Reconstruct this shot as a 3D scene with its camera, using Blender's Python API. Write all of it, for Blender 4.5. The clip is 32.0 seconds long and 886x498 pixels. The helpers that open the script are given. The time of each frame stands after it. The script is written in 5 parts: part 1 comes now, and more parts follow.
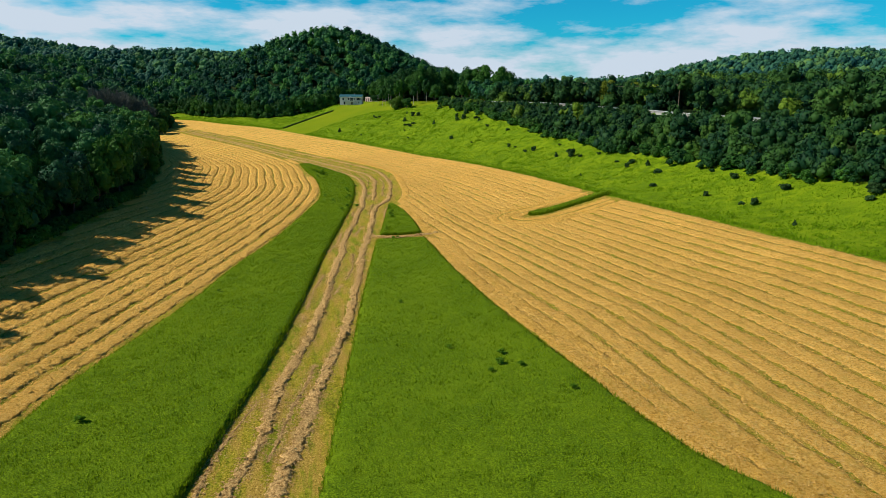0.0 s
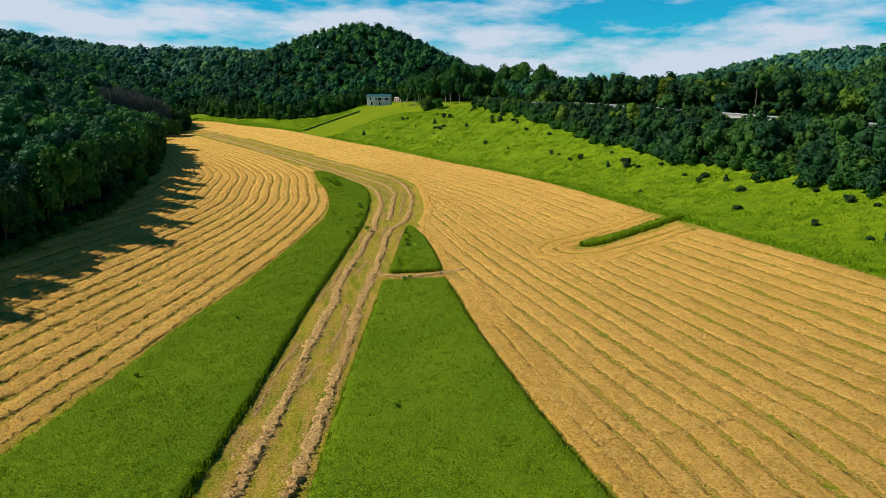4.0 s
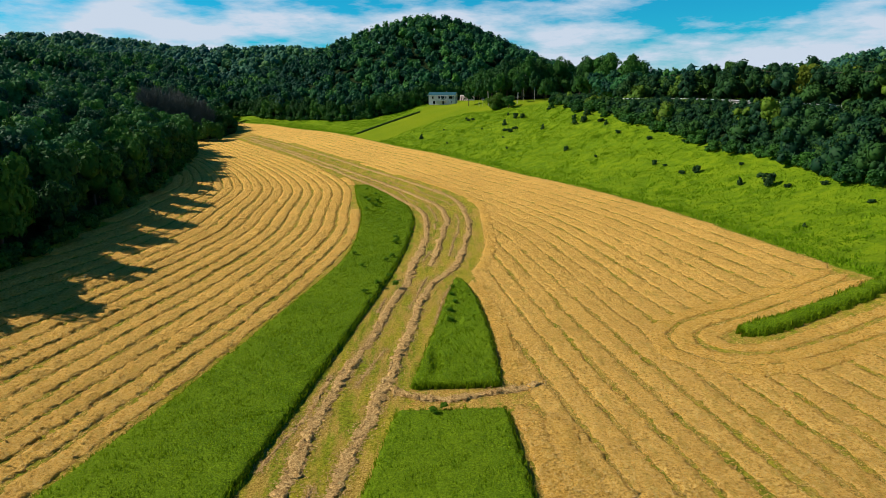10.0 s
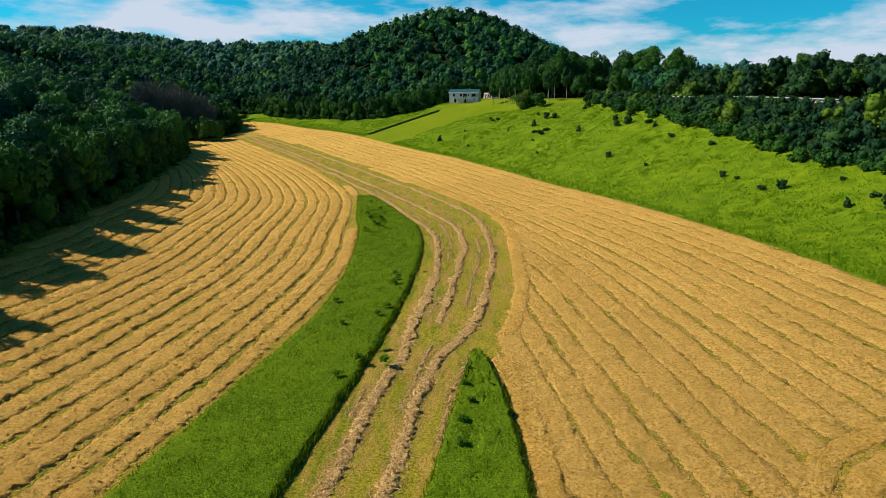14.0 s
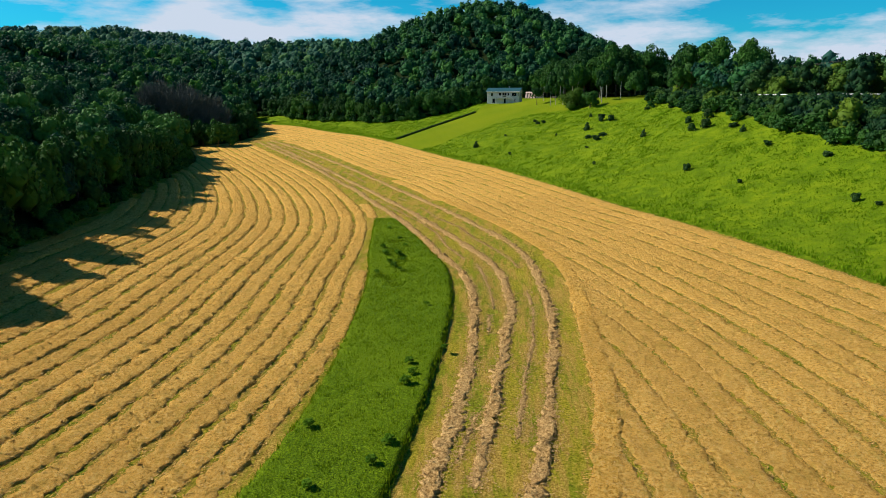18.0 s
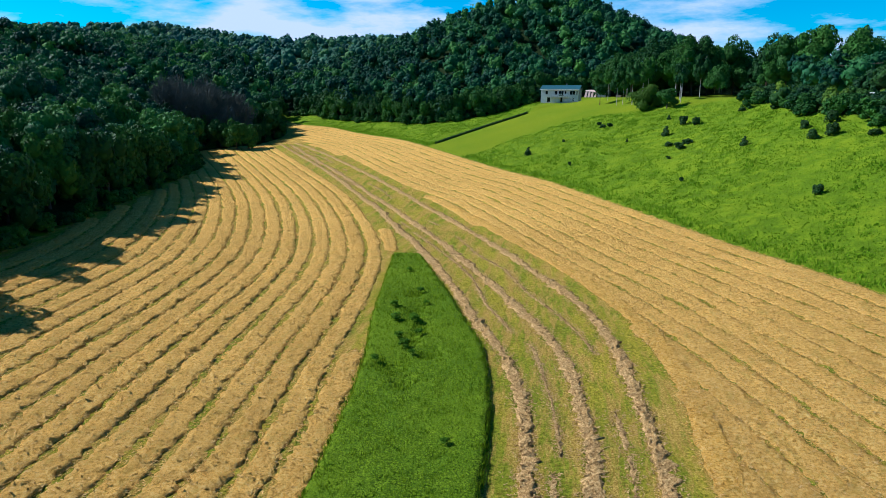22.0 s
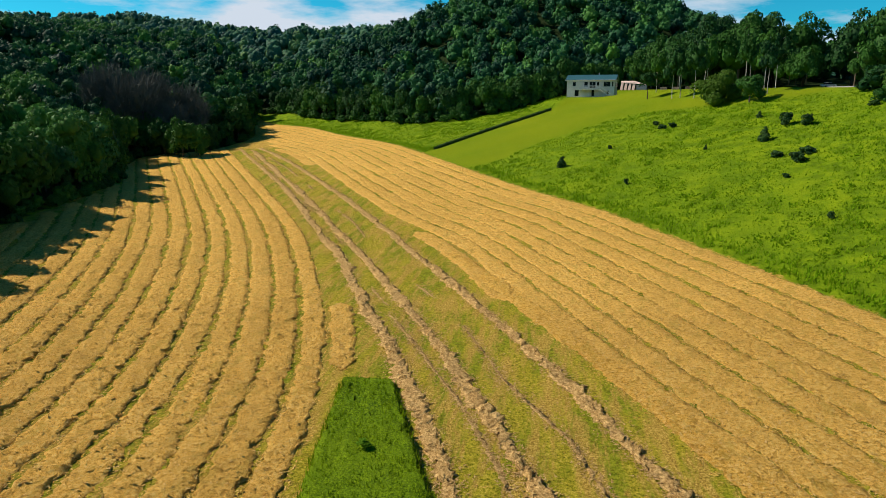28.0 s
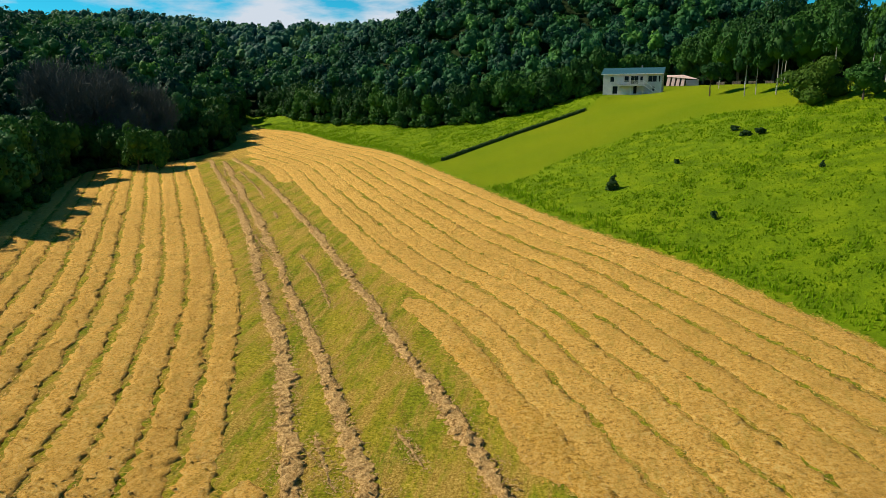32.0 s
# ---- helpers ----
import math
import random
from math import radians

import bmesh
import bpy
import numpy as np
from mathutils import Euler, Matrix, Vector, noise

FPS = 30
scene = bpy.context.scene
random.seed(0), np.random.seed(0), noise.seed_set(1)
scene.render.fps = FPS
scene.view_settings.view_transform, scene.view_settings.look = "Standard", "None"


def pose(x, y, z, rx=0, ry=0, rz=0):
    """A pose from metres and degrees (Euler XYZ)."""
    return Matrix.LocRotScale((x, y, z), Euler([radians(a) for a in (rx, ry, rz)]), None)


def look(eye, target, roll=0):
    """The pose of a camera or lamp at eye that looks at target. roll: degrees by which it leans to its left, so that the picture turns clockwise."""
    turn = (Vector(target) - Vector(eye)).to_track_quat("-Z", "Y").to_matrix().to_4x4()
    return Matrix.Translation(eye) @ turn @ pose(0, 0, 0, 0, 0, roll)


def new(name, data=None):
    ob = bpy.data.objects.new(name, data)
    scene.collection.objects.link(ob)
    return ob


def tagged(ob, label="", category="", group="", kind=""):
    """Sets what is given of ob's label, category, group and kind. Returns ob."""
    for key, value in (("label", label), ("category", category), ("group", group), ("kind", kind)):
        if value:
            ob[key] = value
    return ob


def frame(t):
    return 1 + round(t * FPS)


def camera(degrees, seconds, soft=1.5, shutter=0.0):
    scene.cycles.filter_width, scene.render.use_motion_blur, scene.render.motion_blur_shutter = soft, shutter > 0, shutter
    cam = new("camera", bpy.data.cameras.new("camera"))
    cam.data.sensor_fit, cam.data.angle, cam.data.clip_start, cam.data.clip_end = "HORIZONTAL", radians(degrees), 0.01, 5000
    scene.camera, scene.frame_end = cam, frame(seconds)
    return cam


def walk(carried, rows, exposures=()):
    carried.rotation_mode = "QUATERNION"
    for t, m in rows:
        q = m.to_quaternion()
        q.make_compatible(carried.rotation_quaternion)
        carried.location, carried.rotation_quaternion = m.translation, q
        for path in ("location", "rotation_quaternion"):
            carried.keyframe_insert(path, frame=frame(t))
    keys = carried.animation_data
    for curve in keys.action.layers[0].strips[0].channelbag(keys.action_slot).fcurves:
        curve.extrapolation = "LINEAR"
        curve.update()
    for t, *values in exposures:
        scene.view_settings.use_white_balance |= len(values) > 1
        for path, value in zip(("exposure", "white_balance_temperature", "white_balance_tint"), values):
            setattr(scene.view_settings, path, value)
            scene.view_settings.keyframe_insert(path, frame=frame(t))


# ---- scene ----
cam = camera(66.0, 32.0, 0.6)
PATH = [
    (0, (-10.558, 4.227, 27.518), (-10.219, 6.149, 27.085), 0.3),
    (0.5, (-9.509, 8.461, 27.46), (-9.181, 10.386, 27.026), 0.3),
    (1, (-8.458, 12.716, 27.42), (-8.143, 14.642, 26.985), 0.3),
    (1.5, (-7.443, 16.988, 27.388), (-7.14, 18.917, 26.952), 0.3),
    (2, (-6.487, 21.29, 27.356), (-6.197, 23.22, 26.921), 0.3),
    (2.5, (-5.59, 25.64, 27.321), (-5.312, 27.572, 26.886), 0.3),
    (3, (-4.723, 30.031, 27.285), (-4.458, 31.965, 26.85), 0.4),
    (3.5, (-3.875, 34.442, 27.251), (-3.623, 36.379, 26.818), 0.4),
    (5.5, (-0.714, 52.177, 27.193), (-0.532, 54.121, 26.76), 0.3),
    (6, (-0.023, 56.53, 27.131), (0.138, 58.476, 26.699), 0.3),
    (6.5, (0.639, 60.835, 27.046), (0.779, 62.783, 26.615), 0.3),
    (7, (1.281, 65.062, 26.937), (1.403, 67.011, 26.506), 0.3),
    (7.5, (1.895, 69.21, 26.812), (2.001, 71.16, 26.381), 0.2),
    (8, (2.462, 73.328, 26.682), (2.553, 75.278, 26.251), 0.0),
    (8.5, (2.968, 77.474, 26.547), (3.042, 79.425, 26.115), -0.1),
    (9, (3.408, 81.692, 26.397), (3.464, 83.644, 25.964), -0.2),
    (9.5, (3.785, 85.985, 26.222), (3.825, 87.937, 25.79), -0.2),
    (10, (4.105, 90.309, 26.025), (4.133, 92.262, 25.593), -0.2),
    (10.5, (4.381, 94.607, 25.817), (4.399, 96.56, 25.386), -0.1),
    (11, (4.629, 98.85, 25.614), (4.638, 100.803, 25.182), 0.0),
    (11.5, (4.862, 103.049, 25.422), (4.864, 105.002, 24.99), 0.1),
    (12, (5.078, 107.236, 25.249), (5.077, 109.189, 24.817), 0.1),
    (12.5, (5.262, 111.434, 25.101), (5.26, 113.387, 24.67), 0.2),
    (13, (5.404, 115.652, 24.989), (5.395, 117.605, 24.557), 0.2),
    (13.5, (5.5, 119.9, 24.92), (5.479, 121.853, 24.488), 0.2),
    (14, (5.545, 124.182, 24.886), (5.509, 126.134, 24.454), 0.2),
    (14.5, (5.53, 128.488, 24.876), (5.479, 130.44, 24.443), 0.4),
    (16.5, (4.824, 145.897, 25.021), (4.728, 147.847, 24.588), -0.1),
    (17, (4.708, 150.494, 24.985), (4.6, 152.443, 24.552), -0.1),
    (17.5, (4.607, 155.161, 24.913), (4.484, 157.11, 24.48), -0.1),
    (18, (4.499, 159.85, 24.812), (4.36, 161.798, 24.38), -0.1),
    (18.5, (4.356, 164.523, 24.722), (4.202, 166.47, 24.291), 0.0),
    (19, (4.179, 169.197, 24.666), (4.012, 171.142, 24.236), 0.1),
    (19.5, (3.979, 173.882, 24.641), (3.797, 175.826, 24.211), 0.1),
    (20, (3.768, 178.57, 24.617), (3.571, 180.513, 24.186), 0.0),
    (20.5, (3.56, 183.244, 24.552), (3.35, 185.186, 24.121), -0.0),
    (21, (3.354, 187.896, 24.419), (3.127, 189.836, 23.989), 0.0),
    (21.5, (3.118, 192.531, 24.236), (2.868, 194.468, 23.805), 0.2),
    (22, (2.809, 197.163, 24.042), (2.534, 199.096, 23.611), 0.2),
    (22.5, (2.399, 201.79, 23.869), (2.109, 203.722, 23.439), 0.2),
    (23, (1.891, 206.397, 23.73), (1.6, 208.328, 23.299), 0.2),
    (23.5, (1.311, 210.956, 23.62), (1.022, 212.888, 23.188), 0.2),
    (24, (0.686, 215.442, 23.527), (0.4, 217.373, 23.095), 0.1),
    (24.5, (0.045, 219.844, 23.432), (-0.24, 221.775, 23.0), 0.1),
    (25, (-0.582, 224.214, 23.318), (-0.867, 226.146, 22.884), 0.1),
    (25.5, (-1.194, 228.595, 23.183), (-1.478, 230.527, 22.749), 0.1),
    (27.5, (-3.554, 246.384, 22.521), (-3.84, 248.314, 22.085), 0.1),
    (28, (-4.168, 250.897, 22.481), (-4.454, 252.828, 22.045), 0.1),
    (28.5, (-4.782, 255.438, 22.493), (-5.067, 257.368, 22.055), 0.1),
    (29, (-5.381, 260.009, 22.531), (-5.666, 261.939, 22.092), 0.1),
    (29.5, (-5.95, 264.6, 22.533), (-6.234, 266.531, 22.093), 0.0),
    (30, (-6.494, 269.197, 22.483), (-6.777, 271.127, 22.043), 0.0),
    (30.5, (-7.017, 273.787, 22.393), (-7.302, 275.718, 21.955), -0.1),
    (31, (-7.524, 278.369, 22.293), (-7.816, 280.299, 21.857), -0.2),
    (31.5, (-8.022, 282.951, 22.219), (-8.33, 284.878, 21.783), -0.2),
    (32, (-8.526, 287.545, 22.196), (-8.855, 289.468, 21.76), -0.3),
]
walk(cam, [(t, look(eye, target, roll)) for t, eye, target, roll in PATH],
     [(0, 0.19, 6050, 8.5), (6, 0.18, 6000, 10), (18.2, 0.20, 6000, 12), (20, 0.34, 5000, 14), (24, 0.34, 5000, 14), (26.6, 0.24, 6050, 11), (32, 0.24, 6350, 11)])

# ---- light ----
SUN_FROM = Vector((-0.97, 0.12, 0.86)).normalized()
world = bpy.data.worlds.new("sky")
scene.world = world
world.use_nodes = True


def sky():
    nt = world.node_tree
    nt.nodes.clear()
    out, bg = nt.nodes.new("ShaderNodeOutputWorld"), nt.nodes.new("ShaderNodeBackground")
    tex = nt.nodes.new("ShaderNodeTexSky")
    tex.sky_type, tex.sun_disc = "NISHITA", False
    tex.sun_elevation = math.asin(SUN_FROM.z)
    tex.sun_rotation = math.atan2(SUN_FROM.x, SUN_FROM.y)
    tex.air_density, tex.dust_density, tex.ozone_density = 1.0, 0.4, 2.5
    co, mp = nt.nodes.new("ShaderNodeTexCoord"), nt.nodes.new("ShaderNodeMapping")
    mp.inputs["Scale"].default_value = (2.2, 2.2, 8.5)
    mp.inputs["Location"].default_value = (0.35, 0.1, 0.62)
    n1, n2 = nt.nodes.new("ShaderNodeTexNoise"), nt.nodes.new("ShaderNodeTexNoise")
    n1.inputs["Scale"].default_value, n1.inputs["Detail"].default_value, n1.inputs["Roughness"].default_value = 2.3, 9.0, 0.58
    n2.inputs["Scale"].default_value, n2.inputs["Detail"].default_value = 0.8, 3.0
    ramp = nt.nodes.new("ShaderNodeValToRGB")
    ramp.color_ramp.elements[0].position, ramp.color_ramp.elements[1].position = 0.458, 0.572
    add = nt.nodes.new("ShaderNodeMath")
    add.operation = "MULTIPLY_ADD"
    add.inputs[1].default_value, add.inputs[2].default_value = 0.5, 0.0
    mix = nt.nodes.new("ShaderNodeMix")
    mix.data_type = "RGBA"
    tint = nt.nodes.new("ShaderNodeMix")
    tint.data_type, tint.blend_type = "RGBA", "MULTIPLY"
    tint.inputs["Factor"].default_value = 1.0
    tint.inputs[7].default_value = (0.20, 1.75, 2.15, 1)
    nt.links.new(co.outputs["Generated"], mp.inputs["Vector"])
    nt.links.new(mp.outputs["Vector"], n1.inputs["Vector"])
    nt.links.new(mp.outputs["Vector"], n2.inputs["Vector"])
    nt.links.new(n2.outputs["Fac"], add.inputs[0])
    nt.links.new(n1.outputs["Fac"], add.inputs[2])
    half = nt.nodes.new("ShaderNodeMath")
    half.operation = "MULTIPLY"
    half.inputs[1].default_value = 0.68
    nt.links.new(add.outputs[0], half.inputs[0])
    sep, low = nt.nodes.new("ShaderNodeSeparateXYZ"), nt.nodes.new("ShaderNodeMapRange")
    nt.links.new(co.outputs["Generated"], sep.inputs[0])
    nt.links.new(sep.outputs["Z"], low.inputs["Value"])
    low.inputs["From Min"].default_value, low.inputs["From Max"].default_value = 0.03, 0.62
    low.inputs["To Min"].default_value, low.inputs["To Max"].default_value = 0.035, -0.24
    total = nt.nodes.new("ShaderNodeMath")
    total.operation = "ADD"
    right = nt.nodes.new("ShaderNodeMath")
    right.operation = "MULTIPLY_ADD"
    right.inputs[1].default_value = 0.03
    nt.links.new(sep.outputs["X"], right.inputs[0])
    nt.links.new(half.outputs[0], right.inputs[2])
    nt.links.new(right.outputs[0], total.inputs[0])
    nt.links.new(low.outputs[0], total.inputs[1])
    nt.links.new(total.outputs[0], ramp.inputs["Fac"])
    # the blue deepens towards the zenith
    deep, shade = nt.nodes.new("ShaderNodeMapRange"), nt.nodes.new("ShaderNodeVectorMath")
    deep.inputs["From Min"].default_value, deep.inputs["From Max"].default_value = 0.1, 0.8
    deep.inputs["To Min"].default_value, deep.inputs["To Max"].default_value = 1.0, 0.42
    shade.operation = "SCALE"
    nt.links.new(sep.outputs["Z"], deep.inputs["Value"])
    nt.links.new(tex.outputs["Color"], shade.inputs[0])
    nt.links.new(deep.outputs[0], shade.inputs["Scale"])
    nt.links.new(shade.outputs[0], tint.inputs[6])
    nt.links.new(ramp.outputs["Color"], mix.inputs["Factor"])
    nt.links.new(tint.outputs[2], mix.inputs[6])
    mix.inputs[7].default_value = (13.0, 14.3, 15.6, 1)
    nt.links.new(mix.outputs[2], bg.inputs["Color"])
    bg.inputs["Strength"].default_value = 0.042
    nt.links.new(bg.outputs[0], out.inputs["Surface"])


sky()
sun = new("sun", bpy.data.lights.new("sun", "SUN"))
sun.data.energy, sun.data.angle, sun.data.color = 5.0, radians(0.6), (1.0, 0.86, 0.66)
sun.matrix_world = look(SUN_FROM * 100, (0, 0, 0))


# ---- materials ----
class Nodes:
    """A short way to write node materials."""

    def __init__(self, name, rough=0.8, sheen=0.06):
        self.mat = bpy.data.materials.new(name)
        self.mat.use_nodes = True
        self.nt = self.mat.node_tree
        self.bsdf = self.nt.nodes["Principled BSDF"]
        self.bsdf.inputs["Roughness"].default_value = rough
        self.bsdf.inputs["Specular IOR Level"].default_value = sheen
        self.pos = self.nt.nodes.new("ShaderNodeNewGeometry").outputs["Position"]
        self.island = self.pos.node.outputs["Random Per Island"]
        self.object = self.nt.nodes.new("ShaderNodeObjectInfo").outputs["Random"]

    def put(self, value, socket):
        if isinstance(value, (int, float)):
            socket.default_value = value
        elif isinstance(value, tuple):
            socket.default_value = (*value, 1) if len(value) == 3 and len(socket.default_value) == 4 else value
        else:
            self.nt.links.new(value, socket)

    def noise(self, scale, detail=4, rough=0.55, stretch=None):
        n = self.nt.nodes.new("ShaderNodeTexNoise")
        n.inputs["Scale"].default_value, n.inputs["Detail"].default_value, n.inputs["Roughness"].default_value = scale, detail, rough
        if stretch:
            m = self.nt.nodes.new("ShaderNodeMapping")
            m.inputs["Scale"].default_value = stretch
            self.put(self.pos, m.inputs["Vector"])
            self.put(m.outputs["Vector"], n.inputs["Vector"])
        else:
            self.put(self.pos, n.inputs["Vector"])
        return n.outputs["Fac"]

    def ramp(self, fac, *stops):
        n = self.nt.nodes.new("ShaderNodeValToRGB")
        while len(n.color_ramp.elements) < len(stops):
            n.color_ramp.elements.new(0.5)
        for e, (at, c) in zip(n.color_ramp.elements, stops):
            e.position, e.color = at, (*((c,) * 3 if isinstance(c, (int, float)) else c), 1)
        self.put(fac, n.inputs["Fac"])
        return n.outputs["Color"]

    def mix(self, fac, a, b, blend="MIX"):
        n = self.nt.nodes.new("ShaderNodeMix")
        n.data_type, n.blend_type = "RGBA", blend
        self.put(fac, n.inputs["Factor"])
        self.put(a, n.inputs[6])
        self.put(b, n.inputs[7])
        return n.outputs[2]

    def math(self, op, a, b=0.0):
        n = self.nt.nodes.new("ShaderNodeMath")
        n.operation = op
        self.put(a, n.inputs[0])
        self.put(b, n.inputs[1])
        return n.outputs[0]

    def attr(self, name, out="Fac"):
        n = self.nt.nodes.new("ShaderNodeAttribute")
        n.attribute_name = name
        return n.outputs[out]

    def color(self, value):
        self.put(value, self.bsdf.inputs["Base Color"])
        return self

    def bump(self, fac, strength=0.5, distance=0.05):
        n = self.nt.nodes.new("ShaderNodeBump")
        n.inputs["Strength"].default_value, n.inputs["Distance"].default_value = strength, distance
        self.put(fac, n.inputs["Height"])
        self.put(n.outputs["Normal"], self.bsdf.inputs["Normal"])
        return self

    def see_through(self, color, share):
        """Leaves let some light through."""
        tr, add = self.nt.nodes.new("ShaderNodeBsdfTranslucent"), self.nt.nodes.new("ShaderNodeMixShader")
        self.put(color, tr.inputs["Color"])
        add.inputs["Fac"].default_value = share
        self.put(self.bsdf.outputs[0], add.inputs[1])
        self.put(tr.outputs[0], add.inputs[2])
        self.put(add.outputs[0], self.nt.nodes["Material Output"].inputs["Surface"])
        return self


def plain(name, c, rough=0.7, metal=0.0, grain=6.0, spread=0.12):
    n = Nodes(name, rough, 0.3)
    f = n.noise(grain, 5)
    n.color(n.ramp(f, (0.3, tuple(v * (1 - spread) for v in c)), (0.7, tuple(min(1, v * (1 + spread)) for v in c))))
    n.bsdf.inputs["Metallic"].default_value = metal
    n.bump(f, 0.15, 0.02)
    return n.mat


def leaf_material(name, dark, light, share=0.3, by="island"):
    n = Nodes(name, 0.62)
    wide = n.noise(0.16, 2)
    r = n.island
    if by == "tint":
        t = n.attr("tint")
        a = n.ramp(t, (0.0, (dark[0] * 0.7, dark[1] * 0.9, dark[2] * 1.5)), (0.3, dark), (0.6, tuple((p + q) / 2 for p, q in zip(dark, light))), (0.9, (light[0] * 1.15, light[1], light[2] * 0.8)), (1.0, (light[0] * 2.6, light[1] * 1.7, light[2] * 0.7)))
    else:
        a = n.ramp(n.object, (0.0, dark), (1.0, light))
    b = n.mix(n.math("MULTIPLY", r, 0.28), a, tuple(min(1, v * 1.7) for v in light))
    c = n.mix(n.ramp(wide, (0.40, 0.0), (0.65, 0.25)), b, dark)
    n.color(c)
    n.bsdf.inputs["Specular IOR Level"].default_value = 0.10
    n.see_through(c, share)
    return n.mat


def ground_material():
    n = Nodes("ground_cover", 0.9)
    fine, mid, wide = n.noise(3.0, 6, 0.65), n.noise(0.35, 5), n.noise(0.045, 4)
    blades = n.noise(9.0, 4, 0.7)
    stubble = n.ramp(n.noise(4.2, 7, 0.82), (0.36, (0.045, 0.055, 0.004)), (0.44, (0.22, 0.21, 0.009)), (0.52, (0.40, 0.345, 0.022)), (0.60, (0.58, 0.445, 0.06)), (0.68, (0.78, 0.575, 0.18)))
    green = n.ramp(n.noise(3.4, 6, 0.8), (0.38, (0.045, 0.075, 0.004)), (0.5, (0.18, 0.235, 0.008)), (0.62, (0.34, 0.36, 0.02)))
    stubble = n.mix(n.ramp(n.noise(0.42, 6, 0.7, (1.0, 0.20, 1.0)), (0.46, 0.0), (0.57, 0.85)), stubble, green)
    stubble = n.mix(n.ramp(n.noise(1.7, 7, 0.8), (0.40, 0.5), (0.48, 0.0)), stubble, (0.16, 0.125, 0.012))
    tan = n.ramp(n.noise(6.0, 6, 0.8), (0.38, (0.16, 0.085, 0.015)), (0.5, (0.46, 0.29, 0.05)), (0.62, (0.78, 0.54, 0.16)))
    stubble = n.mix(n.ramp(n.noise(0.75, 6, 0.75, (1.0, 0.16, 1.0)), (0.47, 0.0), (0.57, 0.85)), stubble, tan)
    meadow = n.ramp(mid, (0.36, (0.105, 0.185, 0.003)), (0.5, (0.168, 0.268, 0.003)), (0.63, (0.235, 0.33, 0.004)))
    meadow = n.mix(n.ramp(wide, (0.35, 0.0), (0.65, 0.5)), meadow, (0.135, 0.235, 0.004))
    meadow = n.mix(n.ramp(n.noise(2.6, 6, 0.78), (0.42, 0.30), (0.54, 0.0)), meadow, (0.06, 0.12, 0.003))
    meadow = n.mix(n.ramp(n.noise(0.11, 4, 0.6), (0.52, 0.0), (0.66, 0.5)), meadow, (0.20, 0.29, 0.006))
    lawn = n.ramp(wide, (0.35, (0.16, 0.24, 0.002)), (0.65, (0.22, 0.275, 0.003)))
    lawn = n.mix(n.ramp(fine, (0.3, 0.0), (0.7, 0.3)), lawn, (0.10, 0.165, 0.003))
    # woodland floor, near black because the canopy's shade is put into its colour
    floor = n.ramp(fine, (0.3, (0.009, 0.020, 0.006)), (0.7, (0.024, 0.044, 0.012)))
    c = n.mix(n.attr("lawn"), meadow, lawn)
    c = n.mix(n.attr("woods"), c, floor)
    straw = n.ramp(n.noise(7.0, 6, 0.75), (0.39, (0.16, 0.075, 0.012)), (0.5, (0.50, 0.30, 0.05)), (0.61, (0.84, 0.59, 0.17)))
    loose = n.math("ADD", n.attr("strewn"), n.math("MULTIPLY", n.math("SUBTRACT", n.noise(1.6, 7, 0.75), 0.5), 2.2))
    stubble = n.mix(n.ramp(loose, (0.40, 0.0), (0.60, 1.0)), stubble, straw)
    edge = n.math("ADD", n.attr("field"), n.math("MULTIPLY", n.math("SUBTRACT", fine, 0.5), 0.6))
    c = n.mix(n.ramp(edge, (0.44, 0.0), (0.56, 1.0)), c, stubble)
    n.color(c)
    n.bump(n.math("ADD", blades, n.math("MULTIPLY", mid, 2.0)), 0.9, 0.25)
    return n.mat


def hay_material():
    n = Nodes("cut_hay", 0.85)
    straw = n.noise(3.6, 7, 0.78)
    clump, wide = n.noise(0.7, 4), n.noise(0.05, 3)
    fine = n.noise(11.0, 5, 0.75)
    c = n.ramp(straw, (0.34, (0.15, 0.066, 0.009)), (0.41, (0.55, 0.295, 0.038)), (0.49, (0.92, 0.545, 0.086)), (0.58, (1.0, 0.74, 0.22)))
    c = n.mix(n.ramp(clump, (0.47, 0.0), (0.62, 0.30)), c, (0.60, 0.345, 0.062))
    c = n.mix(n.ramp(fine, (0.40, 0.36), (0.47, 0.0)), c, (0.20, 0.10, 0.02))
    c = n.mix(n.ramp(wide, (0.4, 0.0), (0.62, 0.3)), c, (0.60, 0.365, 0.062))
    c = n.mix(n.ramp(n.island, (0.05, 0.25), (0.25, 0.0), (0.5, 0.0), (0.95, 0.85)), c, n.ramp(n.island, (0.39, (0.13, 0.065, 0.014)), (0.41, (0.98, 0.72, 0.29))))
    c = n.mix(n.ramp(n.object, (0.0, 0.0), (1.0, 0.28)), c, (0.55, 0.33, 0.07))
    c = n.mix(n.ramp(n.noise(0.9, 6, 0.75, (1.0, 0.35, 1.0)), (0.52, 0.0), (0.62, 0.30)), c, (0.36, 0.27, 0.03))
    c = n.mix(1.0, c, (1.0, 0.965, 1.0), "MULTIPLY")
    n.color(c)
    n.bump(n.math("ADD", n.math("MULTIPLY", fine, 0.6), n.math("ADD", straw, clump)), 1.0, 0.35)
    return n.mat


